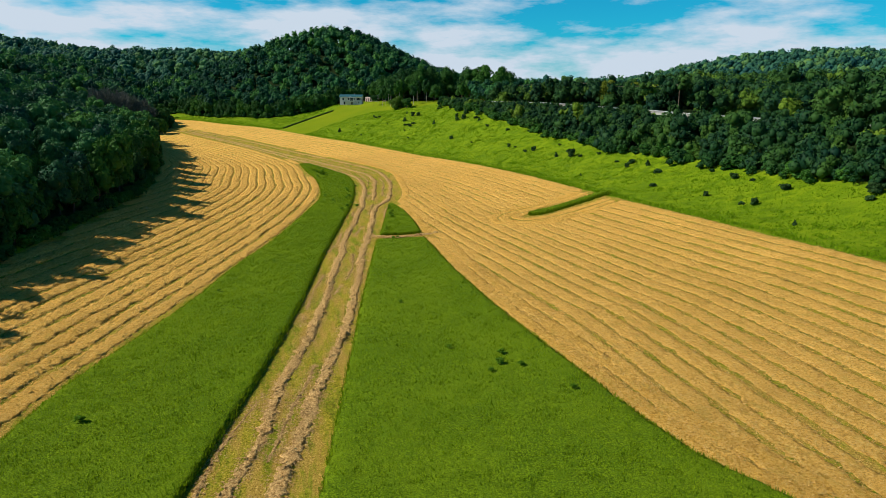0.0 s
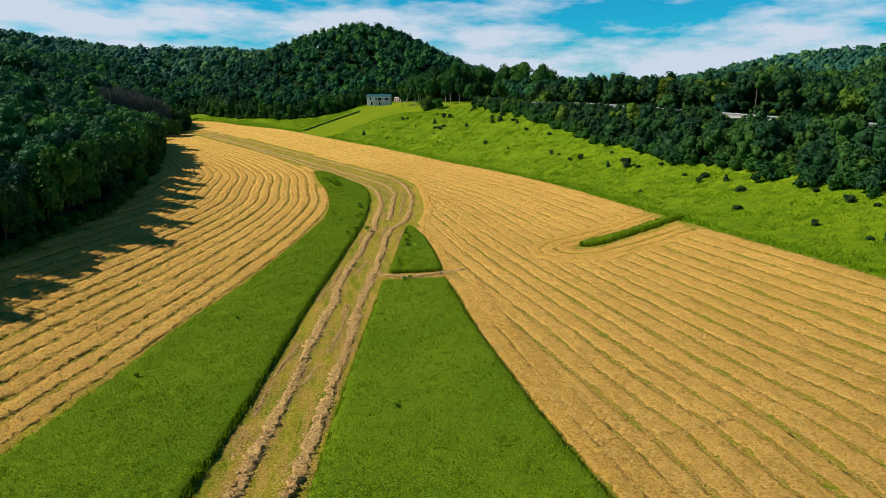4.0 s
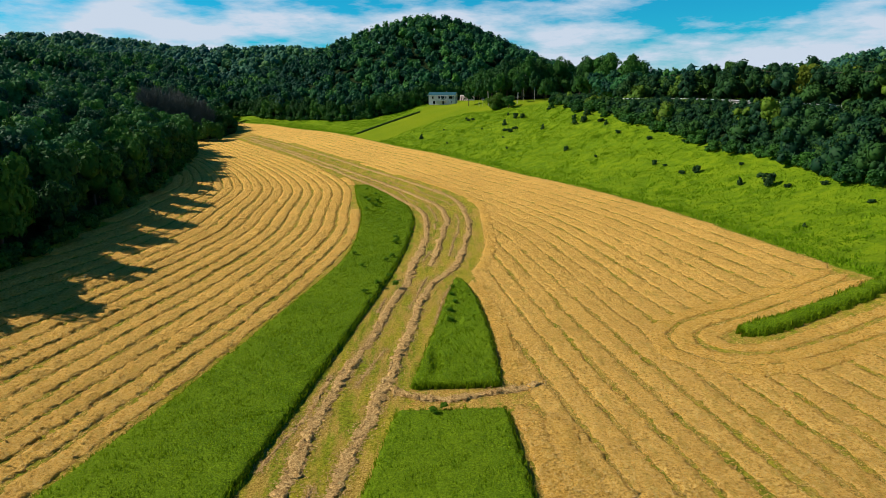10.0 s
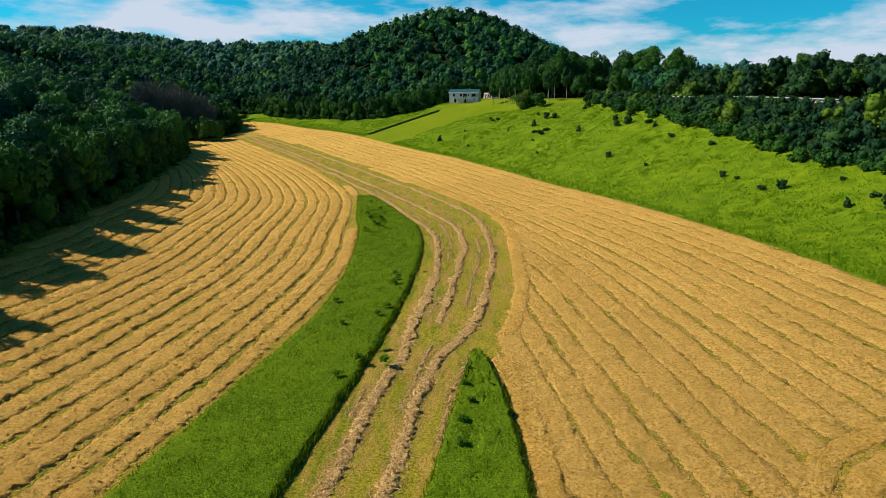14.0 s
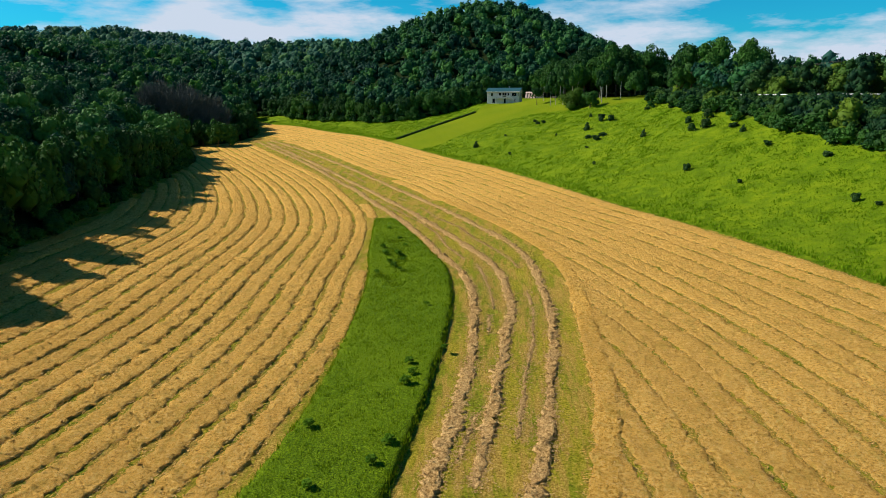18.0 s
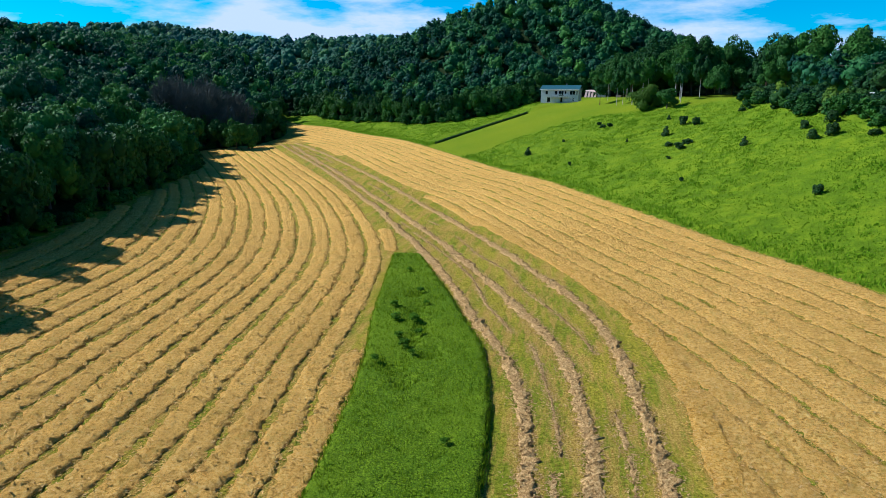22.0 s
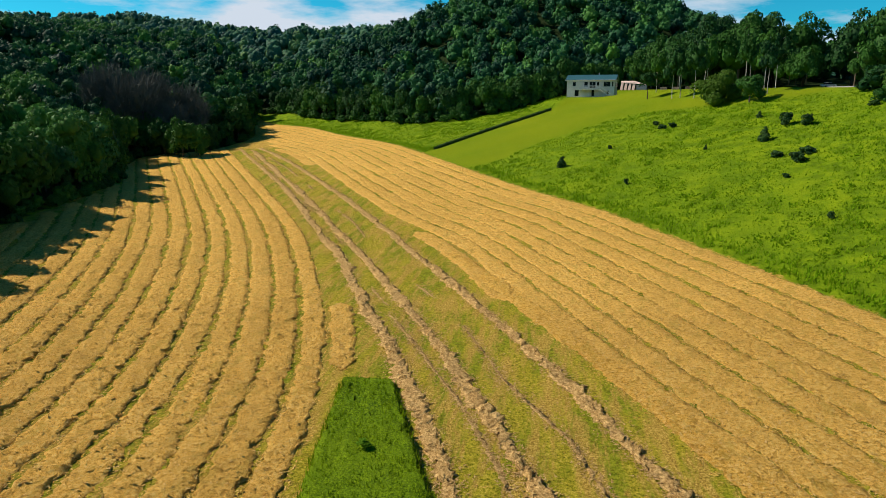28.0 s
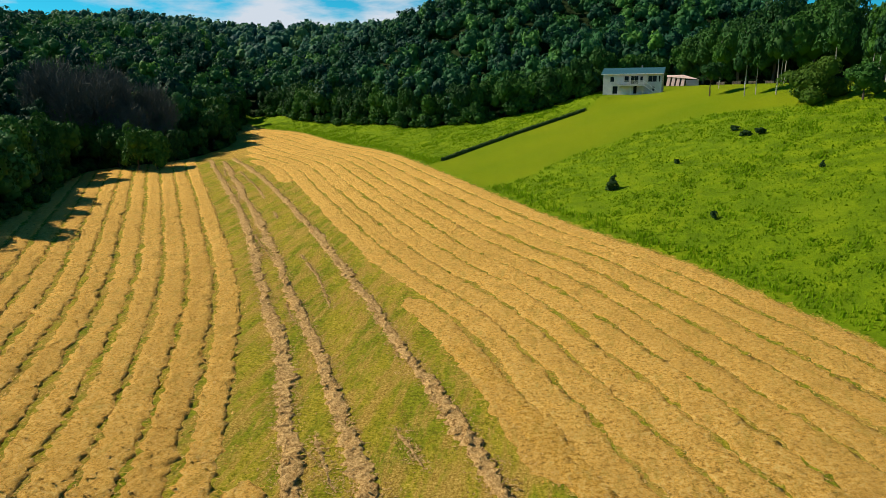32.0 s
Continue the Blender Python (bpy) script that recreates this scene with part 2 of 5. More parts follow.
def windrow_material():
    n = Nodes("raked_hay", 0.85)
    straw, clump = n.noise(4.5, 7, 0.8), n.noise(0.9, 4)
    c = n.ramp(straw, (0.36, (0.12, 0.062, 0.019)), (0.47, (0.44, 0.27, 0.092)), (0.60, (0.78, 0.55, 0.24)))
    c = n.mix(n.ramp(clump, (0.45, 0.0), (0.8, 0.4)), c, (0.46, 0.28, 0.11))
    n.color(c)
    n.bump(n.math("ADD", straw, clump), 1.0, 0.16)
    return n.mat


def grass_material(name, dark, light, tip):
    n = Nodes(name, 0.7)
    wide = n.noise(0.12, 3)
    c = n.mix(n.island, dark, light)
    c = n.mix(n.ramp(wide, (0.35, 0.0), (0.65, 0.7)), c, tip)
    n.color(c)
    n.see_through(c, 0.42)
    return n.mat


def slab_material():
    n = Nodes("standing_grass", 0.85)
    fine, mid, wide = n.noise(7.0, 5, 0.7), n.noise(0.8, 4), n.noise(0.07, 3)
    c = n.ramp(fine, (0.40, (0.038, 0.08, 0.003)), (0.60, (0.22, 0.34, 0.005)))
    c = n.mix(n.ramp(mid, (0.42, 0.0), (0.62, 0.4)), c, (0.085, 0.17, 0.004))
    c = n.mix(n.ramp(wide, (0.4, 0.0), (0.65, 0.5)), c, (0.17, 0.26, 0.005))
    n.color(c)
    n.bump(n.math("ADD", fine, mid), 1.0, 0.2)
    return n.mat


GROUND, HAY, WINDROW, SLAB = ground_material(), hay_material(), windrow_material(), slab_material()
STRIP_GRASS = grass_material("uncut_grass", (0.050, 0.102, 0.002), (0.285, 0.41, 0.005), (0.165, 0.27, 0.003))
CLUMP_GRASS = grass_material("clumped_meadow_grass", (0.13, 0.25, 0.003), (0.27, 0.43, 0.006), (0.18, 0.33, 0.004))
MEADOW_GRASS = grass_material("meadow_grass", (0.128, 0.23, 0.004), (0.245, 0.385, 0.006), (0.165, 0.295, 0.005))
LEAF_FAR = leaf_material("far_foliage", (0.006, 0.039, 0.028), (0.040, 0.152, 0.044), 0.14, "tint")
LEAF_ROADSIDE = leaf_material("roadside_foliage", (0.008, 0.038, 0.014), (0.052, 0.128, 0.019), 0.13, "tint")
# leaf colour of the far ridges, with the haze of distance mixed in
LEAF_HAZED = leaf_material("hazed_foliage", (0.016, 0.072, 0.058), (0.056, 0.160, 0.082), 0.15, "tint")
LEAF = leaf_material("foliage", (0.008, 0.042, 0.016), (0.052, 0.150, 0.018), 0.14, "object")
BARK = plain("bark", (0.09, 0.07, 0.05), 0.9, 0, 8, 0.4)


# ---- plan: curves that bound the fields, and the lie of the land ----
def curve(pts, n=24):
    """A smooth line through a few points of the plan, as an array of points."""
    p = np.array(pts, float)
    p = np.vstack([2 * p[0] - p[1], p, 2 * p[-1] - p[-2]])
    t = np.linspace(0, 1, n, endpoint=False)[:, None]
    out = [0.5 * (2 * b + (c - a) * t + (2 * a - 5 * b + 4 * c - d) * t ** 2 + (3 * b - a - 3 * c + d) * t ** 3)
           for a, b, c, d in zip(p[:-3], p[1:-2], p[2:-1], p[3:])]
    return np.vstack(out + [p[-2:-1]])


def resample(line, step):
    s = np.r_[0, np.cumsum(np.hypot(*np.diff(line, axis=0).T))]
    q = np.arange(0, s[-1], step)
    return np.stack([np.interp(q, s, line[:, 0]), np.interp(q, s, line[:, 1])], 1)


def offset(line, d):
    """The line moved by d to its right."""
    t = np.gradient(line, axis=0)
    t /= np.linalg.norm(t, axis=1)[:, None] + 1e-9
    return line + d * np.stack([t[:, 1], -t[:, 0]], 1)


def away(line, x, y):
    """Signed distance of points from a line (positive on its right) and the height of the nearest point along the plan's y."""
    x, y = np.broadcast_arrays(np.asarray(x, float), np.asarray(y, float))
    shape, q = x.shape, np.stack([x.ravel(), y.ravel()], 1)
    a, b = line[:-1], line[1:]
    d = b - a
    l2 = (d ** 2).sum(1)
    best, sign, ny = np.full(len(q), 1e9), np.ones(len(q)), np.zeros(len(q))
    for i in range(len(a)):
        r = q - a[i]
        t = np.clip((r @ d[i]) / l2[i], 0, 1)
        e = r - t[:, None] * d[i]
        m = np.einsum("ij,ij->i", e, e)
        k = m < best
        best[k] = m[k]
        sign[k] = np.sign(d[i, 1] * r[k, 0] - d[i, 0] * r[k, 1])
        ny[k] = a[i, 1] + t[k] * d[i, 1]
    return (np.sqrt(best) * sign).reshape(shape), ny.reshape(shape)


def sstep(v, a, b):
    u = np.clip((np.asarray(v, float) - a) / (b - a), 0, 1)
    return u * u * (3 - 2 * u)


R_EDGE = resample(curve([(76, -60), (75, 40), (74, 92), (71, 111), (68, 133), (64, 160), (61, 180), (57, 213), (53, 239), (41.5, 280),
                         (29.6, 309), (8, 358), (-7.6, 380), (-31, 420), (-49, 451), (-70, 475), (-92, 503), (-113, 516), (-132, 545)]), 8.0)
L_EDGE = resample(curve([(-66, -60), (-66, 40), (-65, 110), (-62, 160), (-62, 210), (-74, 281), (-90, 355), (-103, 395), (-126, 440),
                         (-112, 461), (-108, 482), (-119, 508), (-130, 545)]), 8.0)


def height(x, y):
    x, y = np.broadcast_arrays(np.asarray(x, float), np.asarray(y, float))
    d, ny = away(R_EDGE, x, y)
    e, my = away(L_EDGE, x, y)
    zr = np.interp(ny, [0, 106, 240, 300, 352, 377, 427, 520], [4, 3.1, 2.5, 2.5, 4.0, 5.5, 8.0, 11.0])
    zl = np.interp(my, [0, 130, 250, 340, 420, 460, 520], [0.5, 1.0, 2.0, 3.0, 3.5, 4.5, 11.0])
    mid = np.interp(y, [0, 75, 150, 200, 260, 305, 350, 400, 450, 520], [-2.0, -2.4, -3.3, -2.4, -1.7, -1.2, 0.2, 3.0, 6.5, 11.0])
    din, ein = np.clip(-d, 0, None), np.clip(e, 0, None)
    wr, wl = np.exp(-(din / 24.0) ** 1.2), np.exp(-(ein / 18.0) ** 1.2)
    field = mid + wr * (zr - mid) + wl * (zl - mid) * (1 - wr)
    # hillside on the right: an even slope up to a shelf that carries the road
    dr = np.clip(d, 0, None)
    wide = np.interp(ny, [0, 150, 230, 300, 370, 430, 500], [46, 48, 52, 56, 64, 68, 68])
    bend = np.interp(ny, [150, 250, 330], [1.7, 1.5, 1.05])
    top = np.interp(ny, [100, 200, 300, 400], [20.5, 21.5, 24.5, 24.5])
    right = zr + (top - zr) * np.clip(dr / wide, 0, 1.0) ** bend + 0.012 * np.clip(dr - wide, 0, 400)
    # wooded slope on the left
    dl = np.clip(-e, 0, None)
    left = zl + 54 * (1 - np.exp(-dl / 125.0))
    z = np.where(d > 0, right, np.where(e < 0, left, field))
    z = np.where((d > 0) & (e < 0), np.minimum(left, right), z)
    # level ground before the house
    w = np.exp(-((x - 9) / 13) ** 4 - ((y - 475) / 9) ** 4)
    z = z * (1 - w) + 22.4 * w
    # wooded hills
    side = np.where(x > 2, 84.0, 100.0)
    z = z + 48.5 * np.exp(-((x - 2) / side) ** 2 - ((y - 640) / 92) ** 2) * sstep(y, 480, 560)
    z = np.maximum(z, -30 * sstep(-y, -600, -560) + (48 + 14 * sstep(-x, 240, 380)) * sstep(y, 590, 830) * sstep(-x, -300, 40) + 17 * sstep(y, 590, 700))
    z = z + 38 * np.exp(-((x - 585) / 215) ** 4 - ((y - 700) / 220) ** 2)
    z = z + 34 * sstep(np.hypot(x, y - 200), 850, 1400)
    return z


# ---- building helpers ----
def mesh_of(name, verts, faces, material, smooth=False):
    me = bpy.data.meshes.new(name)
    v, f = np.asarray(verts, np.float32), np.asarray(faces, np.int32)
    me.vertices.add(len(v))
    me.vertices.foreach_set("co", v.ravel())
    k = f.shape[1]
    me.loops.add(f.size)
    me.loops.foreach_set("vertex_index", f.ravel())
    me.polygons.add(len(f))
    me.polygons.foreach_set("loop_start", np.arange(0, f.size, k, dtype=np.int32))
    me.polygons.foreach_set("loop_total", np.full(len(f), k, np.int32))
    if smooth:
        me.polygons.foreach_set("use_smooth", np.ones(len(f), bool))
    me.materials.append(material)
    me.update(calc_edges=True)
    return me


def thing(name, me, label, category, group="", kind="", at=None):
    ob = new(name, me)
    if at is not None:
        ob.matrix_world = at
    return tagged(ob, label, category, group, kind)


def part(name, bm, material, parent, label=""):
    """Links a bmesh as one mesh object under a thing or a part."""
    me = bpy.data.meshes.new(name)
    bm.to_mesh(me)
    bm.free()
    me.materials.append(material)
    ob = new(name, me)
    ob.parent = parent
    return tagged(ob, label)


def box(bm, x0, x1, y0, y1, z0, z1):
    g = bmesh.ops.create_cube(bm, size=1)["verts"]
    bmesh.ops.transform(bm, matrix=Matrix.Translation(((x0 + x1) / 2, (y0 + y1) / 2, (z0 + z1) / 2)) @ Matrix.Diagonal((x1 - x0, y1 - y0, z1 - z0, 1)), verts=g)
    return bm


def boxed(*sizes):
    bm = bmesh.new()
    for s in sizes:
        box(bm, *s)
    return bm


def rod(bm, a, b, r0, r1, seg=8):
    a, b = Vector(a), Vector(b)
    g = bmesh.ops.create_cone(bm, cap_ends=True, segments=seg, radius1=r0, radius2=r1, depth=(b - a).length)["verts"]
    m = Matrix.Translation((a + b) / 2) @ (b - a).to_track_quat("Z", "Y").to_matrix().to_4x4()
    bmesh.ops.transform(bm, matrix=m, verts=g)
    return bm


def wave(x, y, s, seed=0.0):
    """A cheap smooth random field, about -1 to 1."""
    a = np.sin(x * s * 1.3 + 1.7 * np.sin(y * s * 0.9 + seed) + seed * 3.1)
    b = np.sin(y * s * 1.1 + 1.9 * np.sin(x * s * 1.2 + seed * 1.7) + seed * 5.3)
    c = np.sin((x + y) * s * 2.3 + 2.1 * np.sin((x - y) * s * 1.9 + seed))
    return (a + b + 0.6 * c) / 2.6


# ---- curves of the fields ----
STRIP_L = curve([(-43, 18), (-40.2, 45), (-38.5, 63), (-36.9, 76.5), (-33.6, 90.5), (-29.8, 108.5), (-26.4, 129), (-20.6, 156), (-15.0, 186), (-12.0, 204),
                 (-11.2, 223.5), (-13.1, 253.5), (-16.2, 273), (-20.0, 302)], 12)
STRIP_R = curve([(-30, 20), (-24, 45), (-22, 53.5), (-20, 65), (-17.6, 80), (-14.5, 104), (-11, 138), (-7.8, 162), (-4.2, 188), (-1.9, 210),
                 (-0.5, 240), (-2.2, 261), (-5.5, 272), (-9, 283), (-16.8, 304)], 12)
MAIN_L = curve([(-17, 15), (-13, 40), (-11.4, 52), (-9.8, 65), (-7.6, 83), (-4.7, 108), (-1.6, 132), (0.8, 150)], 12)
MAIN_R = curve([(36, 15), (25.5, 40), (23.3, 44), (19.1, 54), (16.1, 74.5), (13.6, 95.7), (11.7, 122), (11.2, 138), (10.8, 150)], 12)
TRI_L = curve([(1.8, 154.5), (4.7, 174), (7.6, 194)], 12)
TRI_R = curve([(10.8, 155), (10.8, 170), (9.9, 184), (8.2, 194)], 12)
W_ONE = curve([(-26, 20), (-18.6, 53), (-16.6, 65), (-11, 104), (-7.8, 138), (-5.0, 161), (-1.0, 189), (2.3, 222), (2.0, 247), (-0.4, 262), (-5.8, 277), (-15.9, 305), (-35.9, 348), (-64.8, 399), (-98, 452)], 12)
W_TWO = curve([(3.6, 203), (4.8, 216), (6.4, 233), (7.0, 247), (4.3, 267), (-5.3, 292), (-24.1, 332), (-56.7, 390), (-92, 448)], 12)
W_THREE = curve([(-20, 20), (-14.4, 53), (-12.6, 65), (-6.8, 104), (-3.6, 134), (-0.6, 160), (1.9, 177), (3.9, 192), (6.7, 199.5), (9.4, 211), (11.4, 235), (11.3, 259), (8.2, 278), (-3.2, 306), (-24.9, 348), (-60.8, 409), (-91.4, 452)], 12)
F_EDGE = curve([(-140, 556), (-112, 534), (-95, 518), (-67, 500), (-52, 485), (-33, 476), (-14, 478), (2, 488), (24, 494), (44, 490), (70, 502), (110, 520), (200, 560)], 6)
T_EDGE = curve([(57, 404), (57.5, 389), (60.6, 369), (64, 351), (70, 320), (77, 280), (82, 245), (86, 205), (90, 172), (93, 148), (97, 120), (101, 60), (104, -60)], 6)
ROAD = curve([(126, -60), (122, 60), (117, 152), (111, 230), (101, 299), (88, 345), (79, 368), (75, 420), (80, 470), (94, 510)], 8)
BANK_LINE = curve([(-33.2, 431), (-20, 445), (-2.8, 460)], 12)
LAWN_EDGE = curve([(-30, 402), (-15.5, 405), (-8, 413), (4, 420.6), (16, 425), (28, 418), (45, 405), (80, 398)], 8)


def inside(left, right, x, y, y0, y1):
    xl, xr = np.interp(y, left[:, 1], left[:, 0]), np.interp(y, right[:, 1], right[:, 0])
    return (x > xl) & (x < xr) & (y > y0) & (y < y1)


def lawn_share(x, y):
    ext = np.vstack([BANK_LINE[:1] + (-30, -30), BANK_LINE, BANK_LINE[-1:] + (10, 24)])
    return np.clip(0.5 - away(LAWN_EDGE, x, y)[0] / 2.5, 0, 1) * np.clip(0.5 + away(ext, x, y)[0] / 1.2, 0, 1) * (np.asarray(y) < 500)


def build_ground():
    fx, fy = np.arange(-150, 130.1, 1.6), np.arange(-20, 560.1, 1.6)
    gx = np.r_[-3200, -2200, -1500, -1000, -750, np.arange(-600, -150, 12), fx, np.arange(140, 620, 12), 760, 1000, 1500, 2200, 3200]
    gy = np.r_[-3000, -1500, -700, -350, -180, -100, -60, -40, fy, np.arange(570, 1000, 10), 1100, 1250, 1500, 2000, 2600, 3400]
    X, Y = np.meshgrid(gx, gy)
    Z = height(X, Y)
    d, _ = away(R_EDGE, X, Y)
    e, _ = away(L_EDGE, X, Y)
    f, _ = away(F_EDGE, X, Y)
    e0, e = e, e - np.where(Y < 420, 0.6, 0.5)
    field = ((d < 0) & (e > 0) & (Y < 548)).astype(float)
    field = np.where(field > 0, np.clip(0.5 + np.minimum(-d, e) / 1.6, 0, 1), np.clip(0.5 - np.maximum(d, -e) / 1.6, 0, 1))
    field *= Y < 560
    e = e0
    tx = np.interp(Y, T_EDGE[::-1, 1], T_EDGE[::-1, 0])
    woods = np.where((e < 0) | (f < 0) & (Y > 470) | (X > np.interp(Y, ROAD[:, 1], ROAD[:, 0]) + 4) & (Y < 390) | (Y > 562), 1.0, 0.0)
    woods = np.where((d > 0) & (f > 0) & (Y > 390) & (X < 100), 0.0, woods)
    # gaps in the thicket take the shade-darkened floor colour too
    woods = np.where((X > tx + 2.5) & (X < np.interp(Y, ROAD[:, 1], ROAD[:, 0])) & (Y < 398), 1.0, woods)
    lawn = lawn_share(X, Y) * (d > 0.5)
    xm = np.where(Y < 156, np.interp(Y, MAIN_R[:, 1], MAIN_R[:, 0]), np.where(Y < 197, np.interp(Y, TRI_R[:, 1], TRI_R[:, 0]), np.interp(Y, W_THREE[:, 1], W_THREE[:, 0]) + 3.0))
    xl = np.where(Y < 303, np.interp(Y, STRIP_L[:, 1], STRIP_L[:, 0]), np.interp(Y, W_ONE[:, 1], W_ONE[:, 0]) - 3.0)
    strewn = np.where(X > xm, 0.38, np.where(X < xl, 0.30, 0.20))
    strewn = np.where((np.abs(Y - 152.6) < 3.6) & (X > 0.5) & (X < 26), 0.55, strewn)
    strewn = np.where(Y > 452, 0.55, strewn)
    n = wave(X, Y, 0.5) * 0.10 + wave(X, Y, 1.3, 2.0) * 0.05
    Z = Z + n * np.where(d > 0, 1.0 - 0.8 * lawn, 0.25) * (np.hypot(X, Y - 250) < 400)
    ny, nx = X.shape
    i = np.arange(nx * ny).reshape(ny, nx)
    faces = np.stack([i[:-1, :-1], i[:-1, 1:], i[1:, 1:], i[1:, :-1]], -1).reshape(-1, 4)
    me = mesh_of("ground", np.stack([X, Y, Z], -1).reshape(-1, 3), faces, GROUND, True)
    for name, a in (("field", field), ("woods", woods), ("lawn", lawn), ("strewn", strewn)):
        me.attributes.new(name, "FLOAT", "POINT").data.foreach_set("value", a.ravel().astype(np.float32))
    thing("ground", me, "valley floor of mown stubble, green meadow hillside and lawn", "ground", kind="structure")


build_ground()


def drift(rng, n, step, every):
    """Slow random change along a line, with a new value every so many metres."""
    k = int(n * step / every) + 3
    return np.interp(np.arange(n) * step / every, np.arange(k), rng.normal(0, 1, k))


def ribbon(name, line, width, thick, seed, material, label, category, group, step=0.5, across=7, ragged=0.25, straws=12.0, rough=0.30, uneven=0.10, litter=0.0, spread=1.0, narrow=1.0):
    """A lying band of cut hay: a low, lumpy, ragged heap along a line."""
    p = resample(line, step)
    if len(p) < 4:
        return None
    t = np.gradient(p, axis=0)
    t /= np.linalg.norm(t, axis=1)[:, None] + 1e-9
    nrm = np.stack([t[:, 1], -t[:, 0]], 1)
    rng = np.random.default_rng(seed)
    p = p + nrm * (1.1 * uneven * drift(rng, len(p), step, 11.0))[:, None]
    heap = np.clip(1 + 2.0 * uneven * drift(rng, len(p), step, 1.7), 0.25, 1.9)[:, None]
    u = np.r_[-1, -0.9, np.linspace(-0.6, 0.6, across - 4), 0.9, 1]
    lumps = np.convolve(rng.normal(0, 1, len(p) + 8), np.ones(9) / 3, "valid")[: len(p)]
    w = width / 2 * (1 + 0.05 * lumps[:, None] + ragged * 0.35 * (0.75 * rng.normal(0, 1, (len(p), 2)) + 0.38 * np.stack([np.convolve(rng.normal(0, 1, len(p) + 4), np.ones(5) / 2.2, 'valid')[: len(p)] for _ in (0, 1)], 1)))
    w = w * np.clip(1 + uneven * np.stack([drift(rng, len(p), step, 5.0), drift(rng, len(p), step, 4.0)], 1), 0.35, 1.8) * np.interp(p[:, 1], [135, 180], [narrow, 1.0])[:, None]
    half = np.where(u[None] < 0, w[:, :1], w[:, 1:])
    ends = np.minimum(np.arange(len(p)), np.arange(len(p))[::-1])[:, None] / 3.0
    half = half * np.clip(ends, 0.3, 1)
    off = u[None] * half + rng.normal(0, 0.07, (len(p), across))
    q = p[:, None, :] + off[..., None] * nrm[:, None, :]
    prof = np.sqrt(np.clip(1 - np.abs(u) ** 7, 0, 1))[None]
    z = height(q[..., 0], q[..., 1]) + prof * thick * heap * np.interp(p[:, 1], [290, 420], [1.0, 0.55])[:, None] * np.clip(0.95 + rough * rng.normal(0, 1, (len(p), across)) + 0.09 * lumps[:, None], 0.05, 2.4) * np.clip(ends, 0.2, 1)
    z = np.where(prof < 0.05, z - 0.06, z) + 0.01
    i = np.arange(len(p) * across).reshape(len(p), across)
    faces = np.stack([i[:-1, :-1], i[:-1, 1:], i[1:, 1:], i[1:, :-1]], -1).reshape(-1, 4)
    base = np.concatenate([q, z[..., None]], -1)
    tri = np.vstack([faces[:, [0, 1, 2]], faces[:, [0, 2, 3]]])
    m = int(len(p) * step * width * straws)
    a, b = rng.integers(0, len(p), m), rng.integers(0, across, m)
    thin_out = (p[a, 1] < 320) | (rng.uniform(0, 1, m) < np.where(p[a, 1] < 400, 0.3, 0.08))
    a, b = a[thin_out], b[thin_out]
    m = len(a)
    c = base[a, b] + rng.normal(0, 1, (m, 3)) * (0.26, 0.26, 0.0) + (0, 0, 0.03)
    c[:, 2] = np.where((b == 0) | (b == across - 1), base[a, b, 2] + 0.09, c[:, 2])
    if litter:
        k = rng.integers(0, len(p), int(len(p) * step * litter))
        q2 = p[k] + nrm[k] * (rng.normal(0, spread, len(k)) * (0.6 + 0.5 * wave(p[k, 0], p[k, 1], 0.5, seed)))[:, None] + rng.normal(0, 0.2, (len(k), 2))
        c = np.vstack([c, np.column_stack([q2, height(q2[:, 0], q2[:, 1]) + 0.05])])
        m = len(c)
    ang, long, thin = rng.uniform(0, 2 * np.pi, m), rng.uniform(0.16, 0.42, m), rng.uniform(0.03, 0.085, m)
    dx, dy = np.cos(ang), np.sin(ang)
    rise = rng.uniform(-0.04, 0.10, m)
    o = np.zeros(m)
    v = np.stack([c + np.stack([-dy * thin, dx * thin, o], 1), c - np.stack([-dy * thin, dx * thin, o], 1), c + np.stack([dx * long, dy * long, rise], 1)], 1)
    ob = thing(name, mesh_of(name, base.reshape(-1, 3), tri, material), label, category, group)
    straw = new("loose_straw", mesh_of("loose_straw", v.reshape(-1, 3), np.arange(3 * m).reshape(-1, 3), material))
    straw.parent = ob
    tagged(straw, kind="stuff")
    return ob


def runs(line, keep, least):
    """The pieces of a line where keep holds."""
    out, k = [], np.flatnonzero(np.diff(np.r_[0, keep.astype(int), 0]))
    for a, b in zip(k[::2], k[1::2]):
        if b - a >= least:
            out.append(line[a:b])
    return out


def in_left(p, margin=1.5):
    x, y = p[:, 0], p[:, 1]
    xs = np.interp(y, STRIP_L[:, 1], STRIP_L[:, 0])
    xw = np.interp(y, W_ONE[:, 1], W_ONE[:, 0]) - 2.4
    lim = np.where(y < 304, xs - 0.4, xw)
    return (x < lim - margin * 0.5) & (away(L_EDGE, x, y)[0] > np.where(y < 420, 1.8, 1.0)) & (y < 470)


def in_right(p):
    x, y = p[:, 0], p[:, 1]
    xw = np.where(y < 197, np.where(y < 156, np.interp(y, MAIN_R[:, 1], MAIN_R[:, 0]) + 1.2, np.interp(y, TRI_R[:, 1], TRI_R[:, 0]) + 1.4), np.interp(y, W_THREE[:, 1], W_THREE[:, 0]) + 4.0)
    xw = np.where(y > 452, np.interp(y, [452, 520], [-87, -118]), xw)
    return (x > xw) & (away(R_EDGE, x, y)[0] < -1.0) & (y < 525)


TONGUE = curve([(39.5, 164.6), (46, 166.6), (54, 169.6), (64, 174)], 6)


